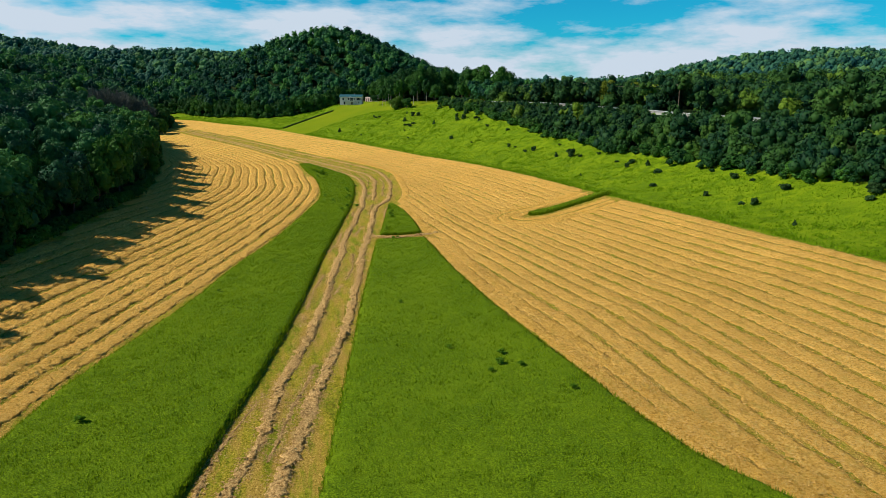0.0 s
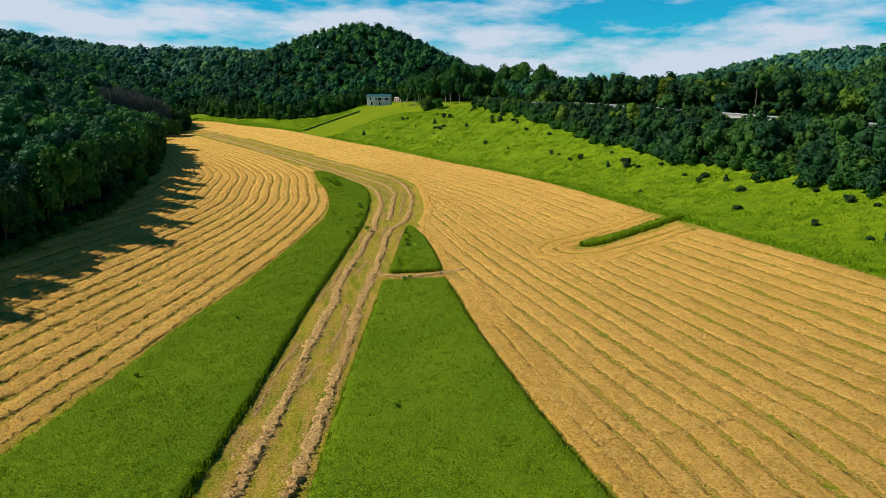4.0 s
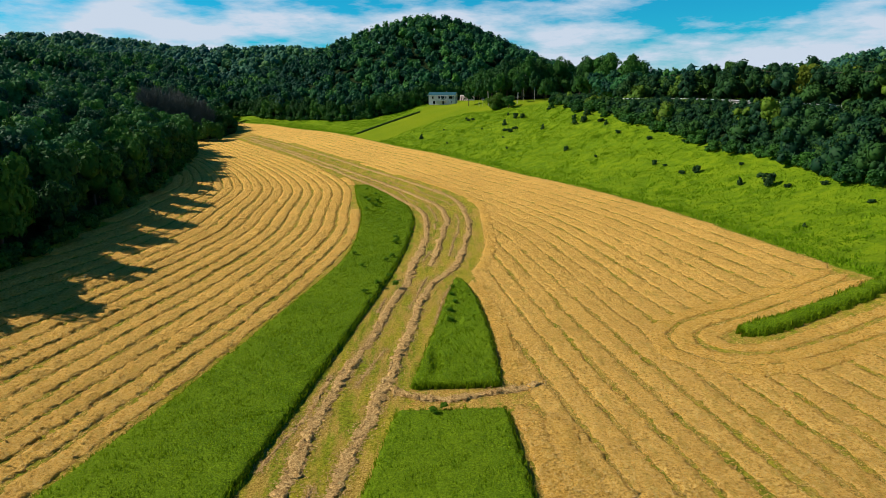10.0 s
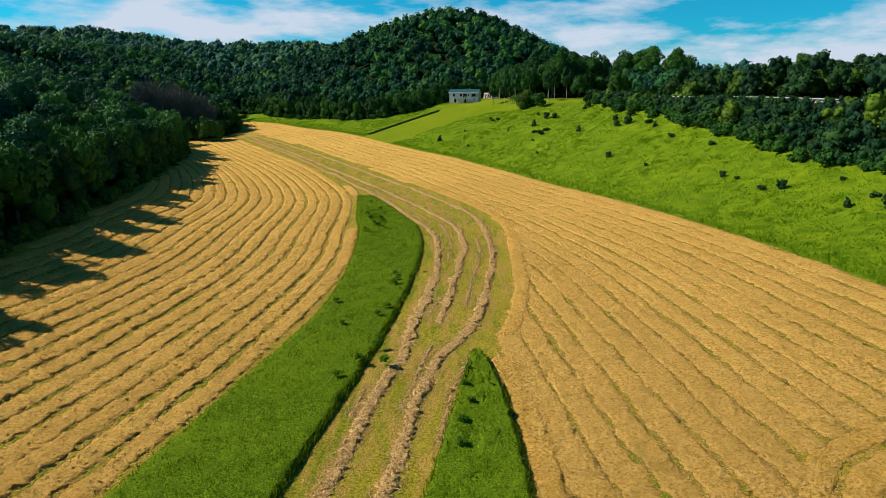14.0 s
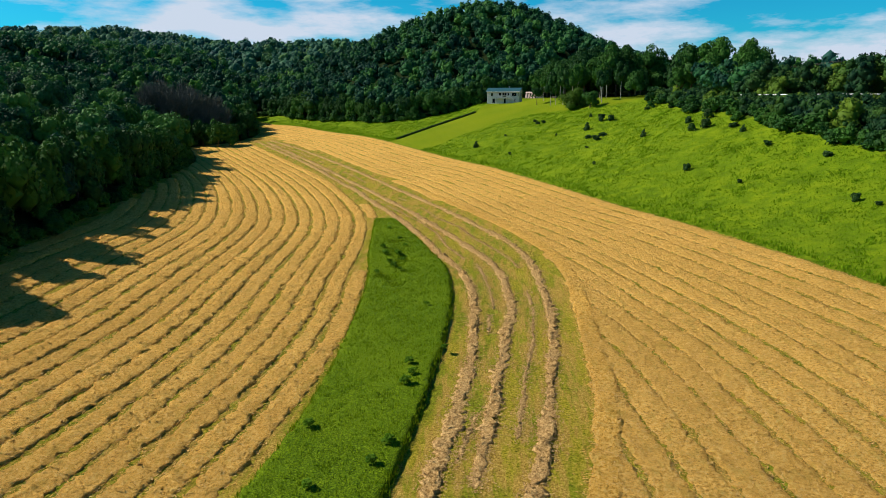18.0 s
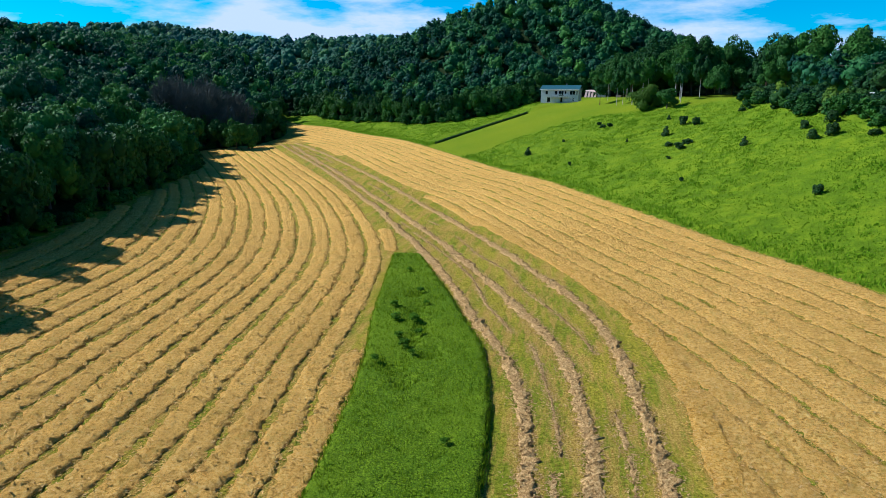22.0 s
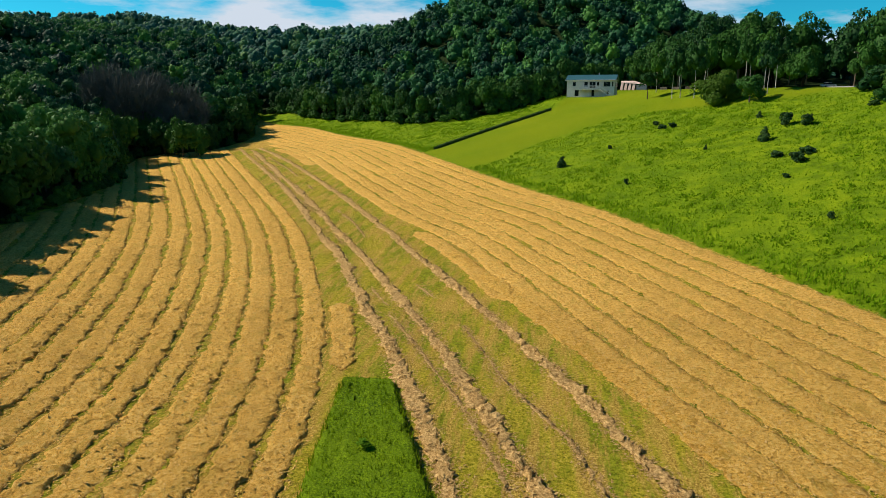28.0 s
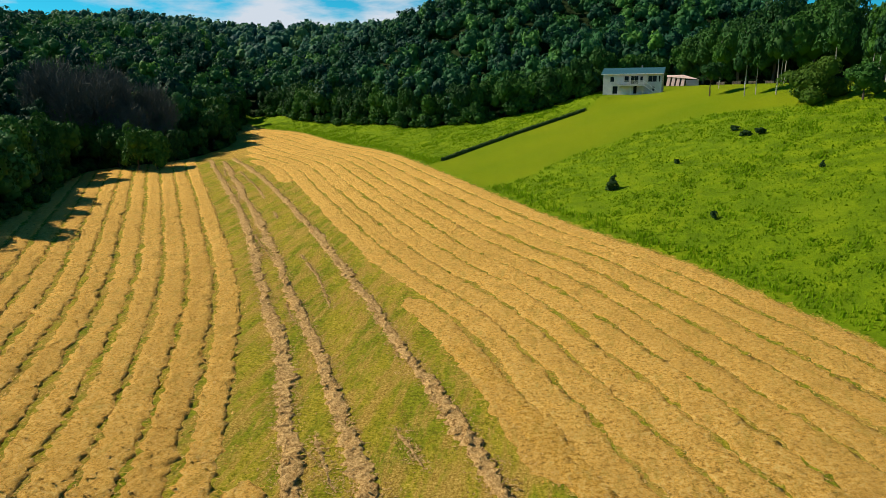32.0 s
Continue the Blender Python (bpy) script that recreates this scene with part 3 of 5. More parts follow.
def lay_hay():
    seed, wide = 10, random.Random(4)
    low, flat = "golden cut hay lying in a low swath on stubble", "golden cut hay spread in a wide flat swath"
    base = curve([(-44, -20), (-44, 20), (-39.8, 66), (-34.5, 94), (-26.6, 133), (-15.4, 190), (-11.9, 228), (-13.7, 256), (-19.2, 303), (-38, 352), (-66, 400), (-100, 455), (-118, 490)], 30)
    for k in range(-2, 22):
        line = resample(offset(resample(base, 2.0), -(1.3 + 2.9 * k)), 1.0)
        for piece in runs(line, in_left(line), 16 if k >= 0 else 60):
            seed += 1
            ribbon("hay_swath", piece, 2.42 * wide.uniform(0.93, 1.08), 0.155 * wide.uniform(0.75, 1.25), seed, HAY, low, "hay swath", "mown swaths of the field", 0.46, 8, 0.42, 12.0, 0.7, 0.045)
    edge = resample(R_EDGE, 2.0)
    turn = offset(resample(curve([(66, 176.5), (48, 169), (40, 166.4), (37.2, 164.2), (40, 162.2), (48, 164.4), (66, 170.5)], 10), 0.8), 0.0)
    for k in range(32):
        line = resample(offset(edge, -(1.7 + 3.0 * k)), 1.0)
        ok = in_right(line) & (np.abs(away(TONGUE, line[:, 0], line[:, 1])[0]) > 8.5) & (line[:, 1] > 20)
        for piece in runs(line, ok, 8):
            seed += 1
            ribbon("hay_swath", piece, 2.86 * wide.uniform(0.94, 1.08), 0.085, seed, HAY, flat, "hay swath", "mown swaths of the field", 0.5, 8, 0.32, 12.0, 0.30, 0.07, narrow=0.85)
    for k in range(3):
        line = offset(turn, 1.6 + 2.9 * k)
        for piece in runs(line, away(R_EDGE, line[:, 0], line[:, 1])[0] < -1.0, 6):
            seed += 1
            ribbon("hay_swath", piece, 2.4, 0.10, seed, HAY, "golden cut hay swath bending round a grass tongue", "hay swath", "mown swaths of the field", 0.55)
    fill = [offset(MAIN_R, 1.9), offset(MAIN_R, 4.4), offset(TRI_R, 1.7), offset(W_THREE[W_THREE[:, 1] > 199], 4.6)]
    for line in fill:
        line = resample(line, 1.0)
        seed += 1
        ribbon("hay_swath", line[line[:, 1] < 345], 2.3, 0.12, seed, HAY, flat, "hay swath", "mown swaths of the field", 0.5)
    for line in (W_ONE, W_TWO, W_THREE):
        seed += 1
        ribbon("hay_windrow", line, 1.10, 0.13, seed, WINDROW, "greyish straw raked into a narrow ragged windrow", "windrow", "raked windrows", 0.32, 7, 1.1, 26.0, 0.8, 0.24, 36.0, 0.85)
    cross = curve([(-0.6, 155.2), (0.8, 153.6), (4.4, 152.4), (8.2, 153.0), (11.5, 154.0), (15.5, 155.4)], 8)
    ribbon("hay_windrow", cross, 1.0, 0.20, 901, WINDROW, "straw windrow lying across the end of the grass wedge", "windrow", "raked windrows", 0.32, 7, 0.85, 22.0, 0.7, 0.25, 20.0, 0.8)
    y = np.arange(24.0, 199.0, 2.0)
    at = lambda c, q: np.interp(q, c[:, 1], c[:, 0])
    far, up = np.arange(206.0, 440.0, 2.0), np.arange(156.5, 196.0, 1.5)
    trails = [np.stack([(at(W_ONE, y) + at(W_THREE, y)) / 2 + 0.3 * np.sin(y / 9), y], 1), np.stack([(at(W_ONE, far) + at(W_TWO, far)) / 2 + 0.3 * np.sin(far / 11), far], 1),
              np.stack([(at(W_TWO, far) + at(W_THREE, far)) / 2 + 0.3 * np.sin(far / 8), far], 1), np.stack([at(TRI_L, up) - 0.7, up], 1), np.stack([at(STRIP_R, y) + 1.3, y], 1)]
    for k, line in enumerate(trails):
        long = resample(line, 1.0)
        keep = wave(long[:, 0], long[:, 1], 0.12, k) > -0.2
        for j, piece in enumerate(runs(long, keep, 6)):
            ribbon("straw_trail", piece, 0.34, 0.012, 920 + 40 * k + j, WINDROW, "thin trail of pale loose straw on the stubble", "straw", "straw trails between the windrows", 0.4, 5, 1.0, 22.0, 0.5, 0.4, 22.0, 0.5)


lay_hay()


HOLLOWS = ((-11.4, 273.6, 1.0, 2.4), (-10.8, 257.6, 1.5, 1.8), (-10.1, 264.8, 0.9, 2.6), (-7.6, 260.6, 1.0, 1.4), (-12.6, 281.0, 0.8, 1.8), (-9.0, 253.5, 1.1, 1.3), (-9.8, 268.5, 0.7, 1.5), (4.2, 160.5, 0.45, 4.0))


def lodged(x, y):
    """How far the tall grass stands up; it is pressed down in a few hollows."""
    keep = np.ones(np.shape(x))
    for hx, hy, a, b in HOLLOWS:
        keep = keep * (1 - 0.75 * np.exp(-((x - hx) / a) ** 4 - ((y - hy) / b) ** 4))
    return keep


def standing(name, left, right, y0, y1, tall, label, seed, per_m2=30.0, step=0.8):
    """A patch of uncut grass: a lumpy block with steep sides, covered with tufts of blades."""
    ys = np.arange(y0, y1 + 0.01, step)
    n = 22
    xl, xr = np.interp(ys, left[:, 1], left[:, 0]), np.interp(ys, right[:, 1], right[:, 0])
    u = np.r_[0, 0, np.linspace(0.015, 0.985, n), 1, 1]
    rng = np.random.default_rng(seed)
    X = xl[:, None] + (xr - xl)[:, None] * u[None] + rng.normal(0, 0.12, (len(ys), len(u)))
    Y = ys[:, None] + 0 * X
    Z = height(X, Y)
    top = tall * (1 + 0.08 * wave(X, Y, 0.9, seed) + 0.05 * rng.normal(0, 1, X.shape))
    top *= lodged(X, Y)
    top[:, 0] = top[:, -1] = -0.2
    top[:, [1, -2]] *= 0.72
    Z = Z + top
    lo = height(X[[0, -1]], Y[[0, -1]]) - 0.2
    X, Y, Z = np.vstack([X[:1], X, X[-1:]]), np.vstack([Y[:1] - 0.15, Y, Y[-1:] + 0.15]), np.vstack([lo[:1], Z, lo[1:]])
    r, c = X.shape
    i = np.arange(r * c).reshape(r, c)
    faces = np.stack([i[:-1, :-1], i[:-1, 1:], i[1:, 1:], i[1:, :-1]], -1).reshape(-1, 4)
    block = thing(name, mesh_of(name, np.stack([X, Y, Z], -1).reshape(-1, 3), faces, SLAB, True), label, "tall grass", kind="stuff")
    area = float(np.sum(xr - xl) * step)
    m = int(area * per_m2)
    ty = rng.uniform(y0, y1, m)
    a, b = np.interp(ty, left[:, 1], left[:, 0]), np.interp(ty, right[:, 1], right[:, 0])
    tx = a + (b - a) * rng.uniform(0, 1, m)
    keep = rng.uniform(0, 1, m) < (b - a) / max((xr - xl).max(), 0.1)
    tx, ty = tx[keep], ty[keep]
    ob = blades("grass_blades", tx, ty, height(tx, ty) + (tall - 0.18) * lodged(tx, ty), 0.36, 0.07, rng, STRIP_GRASS)
    ob.parent = block
    m = int((y1 - y0) * 30)
    fy = rng.uniform(y0, y1, m)
    fx = np.where(rng.uniform(0, 1, m) < 0.5, np.interp(fy, left[:, 1], left[:, 0]), np.interp(fy, right[:, 1], right[:, 0]))
    k = int((xr[0] - xl[0]) * 70)
    fx, fy = np.r_[fx, rng.uniform(xl[0], xr[0], k)] + rng.normal(0, 0.10, m + k), np.r_[fy, y0 - 0.1 + rng.normal(0, 0.10, k)]
    blades("edge_blades", fx, fy, height(fx, fy) - 0.05, tall + 0.06, 0.055, rng, STRIP_GRASS).parent = block
    return block


def blades(name, x, y, z, tall, wide, rng, material):
    """Tufts of two crossing bent blades each."""
    m = len(x)
    V, F = [], []
    for k in range(2):
        ang = rng.uniform(0, 2 * np.pi, m)
        lean = rng.uniform(0.1, 0.55, m) * tall
        h = tall * rng.uniform(0.6, 1.2, m)
        w = wide * rng.uniform(0.6, 1.3, m)
        ox, oy = rng.normal(0, 0.12, m), rng.normal(0, 0.12, m)
        dx, dy = np.cos(ang), np.sin(ang)
        v = np.empty((m, 3, 3))
        v[:, 0] = np.stack([x + ox - dx * w, y + oy - dy * w, z], 1)
        v[:, 1] = np.stack([x + ox + dx * w, y + oy + dy * w, z], 1)
        v[:, 2] = np.stack([x + ox - dy * lean, y + oy + dx * lean, z + h], 1)
        V.append(v.reshape(-1, 3))
        F.append(np.arange(m * 3).reshape(-1, 3) + k * m * 3)
    me = mesh_of(name, np.vstack(V), np.vstack(F), material)
    return tagged(new(name, me), kind="stuff")


standing("uncut_grass_strip", STRIP_L, STRIP_R, 18, 302, 0.56, "long curved strip of tall uncut green grass", 3)
standing("uncut_grass_field", MAIN_L, MAIN_R, 18, 149.6, 0.62, "broad wedge of tall uncut green grass", 4)
standing("uncut_grass_triangle", TRI_L, TRI_R, 155.3, 193.6, 0.66, "small triangle of tall uncut green grass", 5)


# ---- trees ----
def lobe_points(rng, lobes, n):
    """Points and outward directions spread over a lumpy crown of several lobes."""
    c, r = lobes
    k = rng.choice(len(c), n, p=r ** 2 / np.sum(r ** 2))
    d = rng.normal(0, 1, (n, 3))
    d /= np.linalg.norm(d, axis=1)[:, None]
    d[:, 2] = np.where(d[:, 2] < -0.35, -d[:, 2], d[:, 2])
    p = c[k] + d * r[k][:, None] * rng.uniform(0.86, 1.08, (n, 1))
    inner = np.zeros(n, bool)
    for j in range(len(c)):
        inner |= (np.linalg.norm(p - c[j], axis=1) < 0.8 * r[j]) & (k != j)
    return p[~inner], d[~inner]


def crown_lobes(rng, kind="round"):
    if kind == "cone":
        z = np.linspace(0.2, 1.7, 8)
        c = np.stack([rng.normal(0, 0.10, 8), rng.normal(0, 0.10, 8), z], 1)
        return c, 0.46 * (1.95 - z) / 1.75 + 0.10
    m = 15
    a = np.arange(m) * 2.4 + rng.uniform(0, 0.9, m)
    h = rng.uniform(0.25, 1.35, m)
    rad = np.sqrt(np.clip(1 - ((h - 0.62) / 0.95) ** 2, 0.05, 1)) * rng.uniform(0.35, 0.72, m)
    c = np.stack([np.cos(a) * rad, np.sin(a) * rad, h], 1)
    c[0] = (0, 0, 0.75)
    r = rng.uniform(0.22, 0.42, m)
    r[0] = 0.60
    return c, r


def leaf_tris(p, d, size, rng, jitter=0.75):
    """Small pointed leaf sprays that lie about along the crown's surface."""
    n = len(p)
    nn = d + rng.normal(0, jitter * 0.6, (n, 3))
    nn /= np.linalg.norm(nn, axis=1)[:, None]
    t = np.cross(nn, rng.normal(0, 1, (n, 3)))
    t /= np.linalg.norm(t, axis=1)[:, None]
    b = np.cross(nn, t)
    s = (size * rng.uniform(0.6, 1.4, n))[:, None]
    v = np.stack([p - t * s * 0.55 - b * s * 0.4, p + t * s * 0.55 - b * s * 0.4, p + b * s * 0.7 - nn * s * 0.25], 1)
    return v.reshape(-1, 3), np.arange(3 * n).reshape(-1, 3)


def prototype(seed, leaves, size, kind="round", every=2, jitter=0.75, core=0.86):
    rng = np.random.default_rng(seed)
    lobes = crown_lobes(rng, kind)
    p, d = lobe_points(rng, lobes, leaves)
    v, f = leaf_tris(p, d, size, rng, jitter)
    core_v, core_f = [], []
    bm = bmesh.new()
    bmesh.ops.create_icosphere(bm, subdivisions=1, radius=1)
    iv = np.array([w.co for w in bm.verts])
    fi = np.array([[w.index for w in q.verts] for q in bm.faces])
    bm.free()
    for j in range(0, len(lobes[0]), every):
        core_f.append(fi + len(iv) * len(core_v))
        core_v.append(lobes[0][j] + iv * lobes[1][j] * core * rng.uniform(0.88, 1.12, (len(iv), 1)))
    cv, cf = np.vstack(core_v), np.vstack(core_f)
    return v, f, cv, cf


NEAR = [prototype(100 + k, 180, 0.20, every=2, jitter=0.35, core=0.92) for k in range(7)]
FAR = [prototype(120 + k, 45, 0.30, every=3, jitter=0.35, core=1.08) for k in range(6)]
LEAFY = [prototype(140 + k, 440, 0.12, every=2, jitter=0.6, core=0.92) for k in range(6)]
CLOSE = [prototype(160 + k, 1150, 0.100, every=2, jitter=0.6, core=0.90) for k in range(6)]


def facing(x, y):
    """Whether a hillside looks towards the valley."""
    e = 6.0
    gx, gy = (height(x + e, y) - height(x - e, y)) / (2 * e), (height(x, y + e) - height(x, y - e)) / (2 * e)
    vx, vy = -x + 0.0, np.clip(220 - y, -700, -60)
    dist = np.hypot(vx, vy)
    return (-gx * vx - gy * vy) / dist + (28 - height(x, y) - 14) / dist


def woods_spots(seed):
    """Places of the trees: wide-set beside the field, closer on the hills, in a dense thicket below the road."""
    rng = np.random.default_rng(seed)
    out = []
    for kind, step, x0, x1, y0, y1 in (("beside", 7.6, -300, -50, 40, 475), ("hill", 6.0, -300, 130, 40, 660), ("far", 8.8, -620, 640, 100, 960), ("belt", 3.9, 50, 126, 60, 402)):
        gx, gy = np.meshgrid(np.arange(x0, x1, step), np.arange(y0, y1, step))
        x, y = gx.ravel() + rng.uniform(-0.42, 0.42, gx.size) * step, gy.ravel() + rng.uniform(-0.42, 0.42, gx.size) * step
        near = (x > -290) & (x < 125) & (y < 650)
        tx = np.interp(y, T_EDGE[::-1, 1], T_EDGE[::-1, 0])
        belt = (x > tx - 1) & (x < np.interp(y, ROAD[:, 1], ROAD[:, 0]) - 3.5) & (y < 400)
        beside = (away(L_EDGE, x, y)[0] > -48) & (y < 475) & (x < -50)
        ok = {"beside": beside, "hill": near & ~belt & ~beside, "far": ~near, "belt": belt}[kind]
        x, y = x[ok], y[ok]
        e, f = away(L_EDGE, x, y)[0], away(F_EDGE, x, y)[0]
        rd, tx = np.abs(away(ROAD, x, y)[0]), tx[ok]
        ok = (e < -2.5) | (f < -2) & (y > 475) | (x > tx + 1) & (y < 400) & (rd > 4.5) | (x > 84) & (y >= 400) & (rd > 8) | (y > 565)
        ok &= facing(x, y) > np.where(y < 700, -0.38, -0.08)
        ok &= (y > 5) & (x > -50 - 0.48 * y - 0.5 * np.clip(y - 380, 0, None)) & (x < 60 + 0.95 * y)
        x, y = x[ok], y[ok]
        out.append(np.stack([x, y, np.full(len(x), step)], 1))
    return np.vstack(out)


def plant_far(name, spots, seed, label, forms, material):
    """The woods: many crowns, joined."""
    rng = np.random.default_rng(seed)
    V, F, C, T = [], [], [], []
    base = 0
    pick = rng.integers(0, len(forms), len(spots))
    for k, (pv, pf, cv, cf) in enumerate(forms):
        s = spots[pick == k]
        m = len(s)
        if not m:
            continue
        gz = height(s[:, 0], s[:, 1])
        rad = s[:, 2] * rng.uniform(0.42, 0.86, m)
        x, y = s[:, 0], s[:, 1]
        tx = np.interp(y, T_EDGE[::-1, 1], T_EDGE[::-1, 0])
        low = (x > tx - 2) & (away(ROAD, x, y)[0] * 0 + x < np.interp(y, ROAD[:, 1], ROAD[:, 0])) & (y < 400) & (x < 130)
        tall = rng.uniform(8, 15.5, m) * np.where(s[:, 2] > 8, 1.1, 1.0)
        tall = np.where(low, np.where(rng.uniform(0, 1, m) < 0.10, rng.uniform(6.5, 10.0, m), rng.uniform(2.8, 6.6, m)) * (1 + 0.3 * wave(x, y, 0.06, 2.0)), tall)
        tall = np.where(low & (np.abs(away(ROAD, x, y)[0]) < 13), tall * np.where(wave(x * 0, y, 0.035, 3.0) > -0.1, 0.42, 0.8), tall)
        beyond = (x > np.interp(y, ROAD[:, 1], ROAD[:, 0])) & (x < 190) & (y < 420)
        tall = np.where(beyond, tall * (0.86 + 0.32 * wave(x, y, 0.045, 5.0)) * (1 - 0.25 * sstep(y, 325, 350)), tall)
        tall = np.where(low, np.clip(tall, 1.6, np.maximum(25.3 + 1.7 * wave(x, y, 0.07, 8.0) + 2.5 * sstep(y, 350, 380) - gz, 1.6)), tall)
        rad = np.where(low, np.clip(tall * rng.uniform(0.55, 0.78, m), 1.9, 5.0), rad)
        a = rng.uniform(0, 2 * np.pi, m)
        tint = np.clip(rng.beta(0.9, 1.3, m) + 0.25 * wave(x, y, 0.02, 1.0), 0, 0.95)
        # lighter tint paints in sunlit crowns beside the field and haze past y 430
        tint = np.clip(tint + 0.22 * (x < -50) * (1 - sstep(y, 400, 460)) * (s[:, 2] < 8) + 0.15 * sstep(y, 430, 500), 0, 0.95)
        tint = np.where(rng.uniform(0, 1, m) < np.where(beyond, 0.05, 0.028), 1.0, tint)
        for tv, tf in ((pv, pf), (cv, cf)):
            w = np.empty((m, len(tv), 3))
            w[..., 0] = x[:, None] + rad[:, None] * (np.cos(a)[:, None] * tv[None, :, 0] - np.sin(a)[:, None] * tv[None, :, 1])
            w[..., 1] = y[:, None] + rad[:, None] * (np.sin(a)[:, None] * tv[None, :, 0] + np.cos(a)[:, None] * tv[None, :, 1])
            w[..., 2] = (gz + tall - 1.6 * rad * 1.1)[:, None] + 1.1 * rad[:, None] * tv[None, :, 2]
            fs = (tf[None] + (np.arange(m) * len(tv))[:, None, None]).reshape(-1, tf.shape[1])
            V.append(w.reshape(-1, 3))
            F.append(fs + base)
            base += m * len(tv)
            T.append(np.repeat(tint, len(tv)))
    me = mesh_of(name, np.vstack(V), np.vstack(F), material)
    me.attributes.new("tint", "FLOAT", "POINT").data.foreach_set("value", np.concatenate(T).astype(np.float32))
    return thing(name, me, label, "woods", kind="stuff")


SPOTS = woods_spots(21)
ROADSIDE = (SPOTS[:, 0] > np.interp(SPOTS[:, 1], T_EDGE[::-1, 1], T_EDGE[::-1, 0]) - 2) & (SPOTS[:, 0] < 250) & (SPOTS[:, 1] < 400)
plant_far("roadside_woods", SPOTS[ROADSIDE], 24, "leafy green trees and thicket on both sides of the road", LEAFY, LEAF_ROADSIDE)
HILLSIDE = (SPOTS[:, 2] < 8) & ~ROADSIDE
BESIDE = HILLSIDE & (away(L_EDGE, SPOTS[:, 0], SPOTS[:, 1])[0] > -48) & (SPOTS[:, 1] < 475) & (SPOTS[:, 0] < -50)
plant_far("valley_side_woods", SPOTS[BESIDE], 25, "dense dark green leafy woods beside the mown field", CLOSE, LEAF_FAR)
plant_far("hillside_woods", SPOTS[HILLSIDE & ~BESIDE], 22, "dense dark green deciduous woods on the valley sides", NEAR, LEAF_FAR)
plant_far("distant_woods", SPOTS[(SPOTS[:, 2] > 8) & ~ROADSIDE], 23, "far dark green woods covering the ridges", FAR, LEAF_HAZED)


# ---- single trees and shrubs ----
def trunk_mesh(name, seed, tall, r, material, limbs=5, lean=0.03):
    """A tapered, slightly crooked trunk with limbs."""
    rng = np.random.default_rng(seed)
    bm = bmesh.new()
    p = Vector((0, 0, -0.3))
    n = 5
    for k in range(n):
        q = Vector((rng.normal(0, lean) * tall * 0.4, rng.normal(0, lean) * tall * 0.4, tall * (k + 1) / n))
        rod(bm, p, q, r * (1 - 0.8 * k / n), r * (1 - 0.8 * (k + 1) / n), 7)
        if k >= 2:
            for _ in range(max(1, limbs // 3)):
                a = rng.uniform(0, 2 * np.pi)
                rod(bm, q, q + Vector((math.cos(a), math.sin(a), 0.9)) * tall * 0.16, r * 0.35, r * 0.08, 5)
        p = q
    me = bpy.data.meshes.new(name)
    bm.to_mesh(me)
    bm.free()
    me.materials.append(material)
    return me


def crown_mesh(name, seed, leaves, size, rad, base, kind, material, stretch=1.0):
    pv, pf, cv, cf = prototype(seed, leaves, size, kind)
    tri = np.vstack([pf, cf + len(pv)])
    v = np.vstack([pv, cv]) * (rad, rad, rad * stretch) + (0, 0, base)
    return mesh_of(name, v, tri, material)


def tree(name, crown, trunk, label, category, group, at, scale=1.0):
    ob = new(name)
    ob.matrix_world = at
    ob.scale = (scale, scale, scale)
    if trunk:
        new("trunk", trunk).parent = ob
    new("crown", crown).parent = ob
    return tagged(ob, label, category, group)


def spot(x, y, turn=0.0, dz=0.0):
    return pose(x, y, float(height(x, y)) + dz, 0, 0, turn)


EDGE_CROWNS = [crown_mesh("crown", 300 + k, 2300, 0.098, 4.6, 0.7, "round", LEAF, 1.4) for k in range(5)]
EDGE_TRUNKS = [trunk_mesh("trunk", 330 + k, 8.0, 0.24, BARK) for k in range(2)]
SHRUB_CROWNS = [crown_mesh("crown", 350 + k, 800, 0.16, 2.0, -0.2, "round", LEAF, 0.9) for k in range(4)]


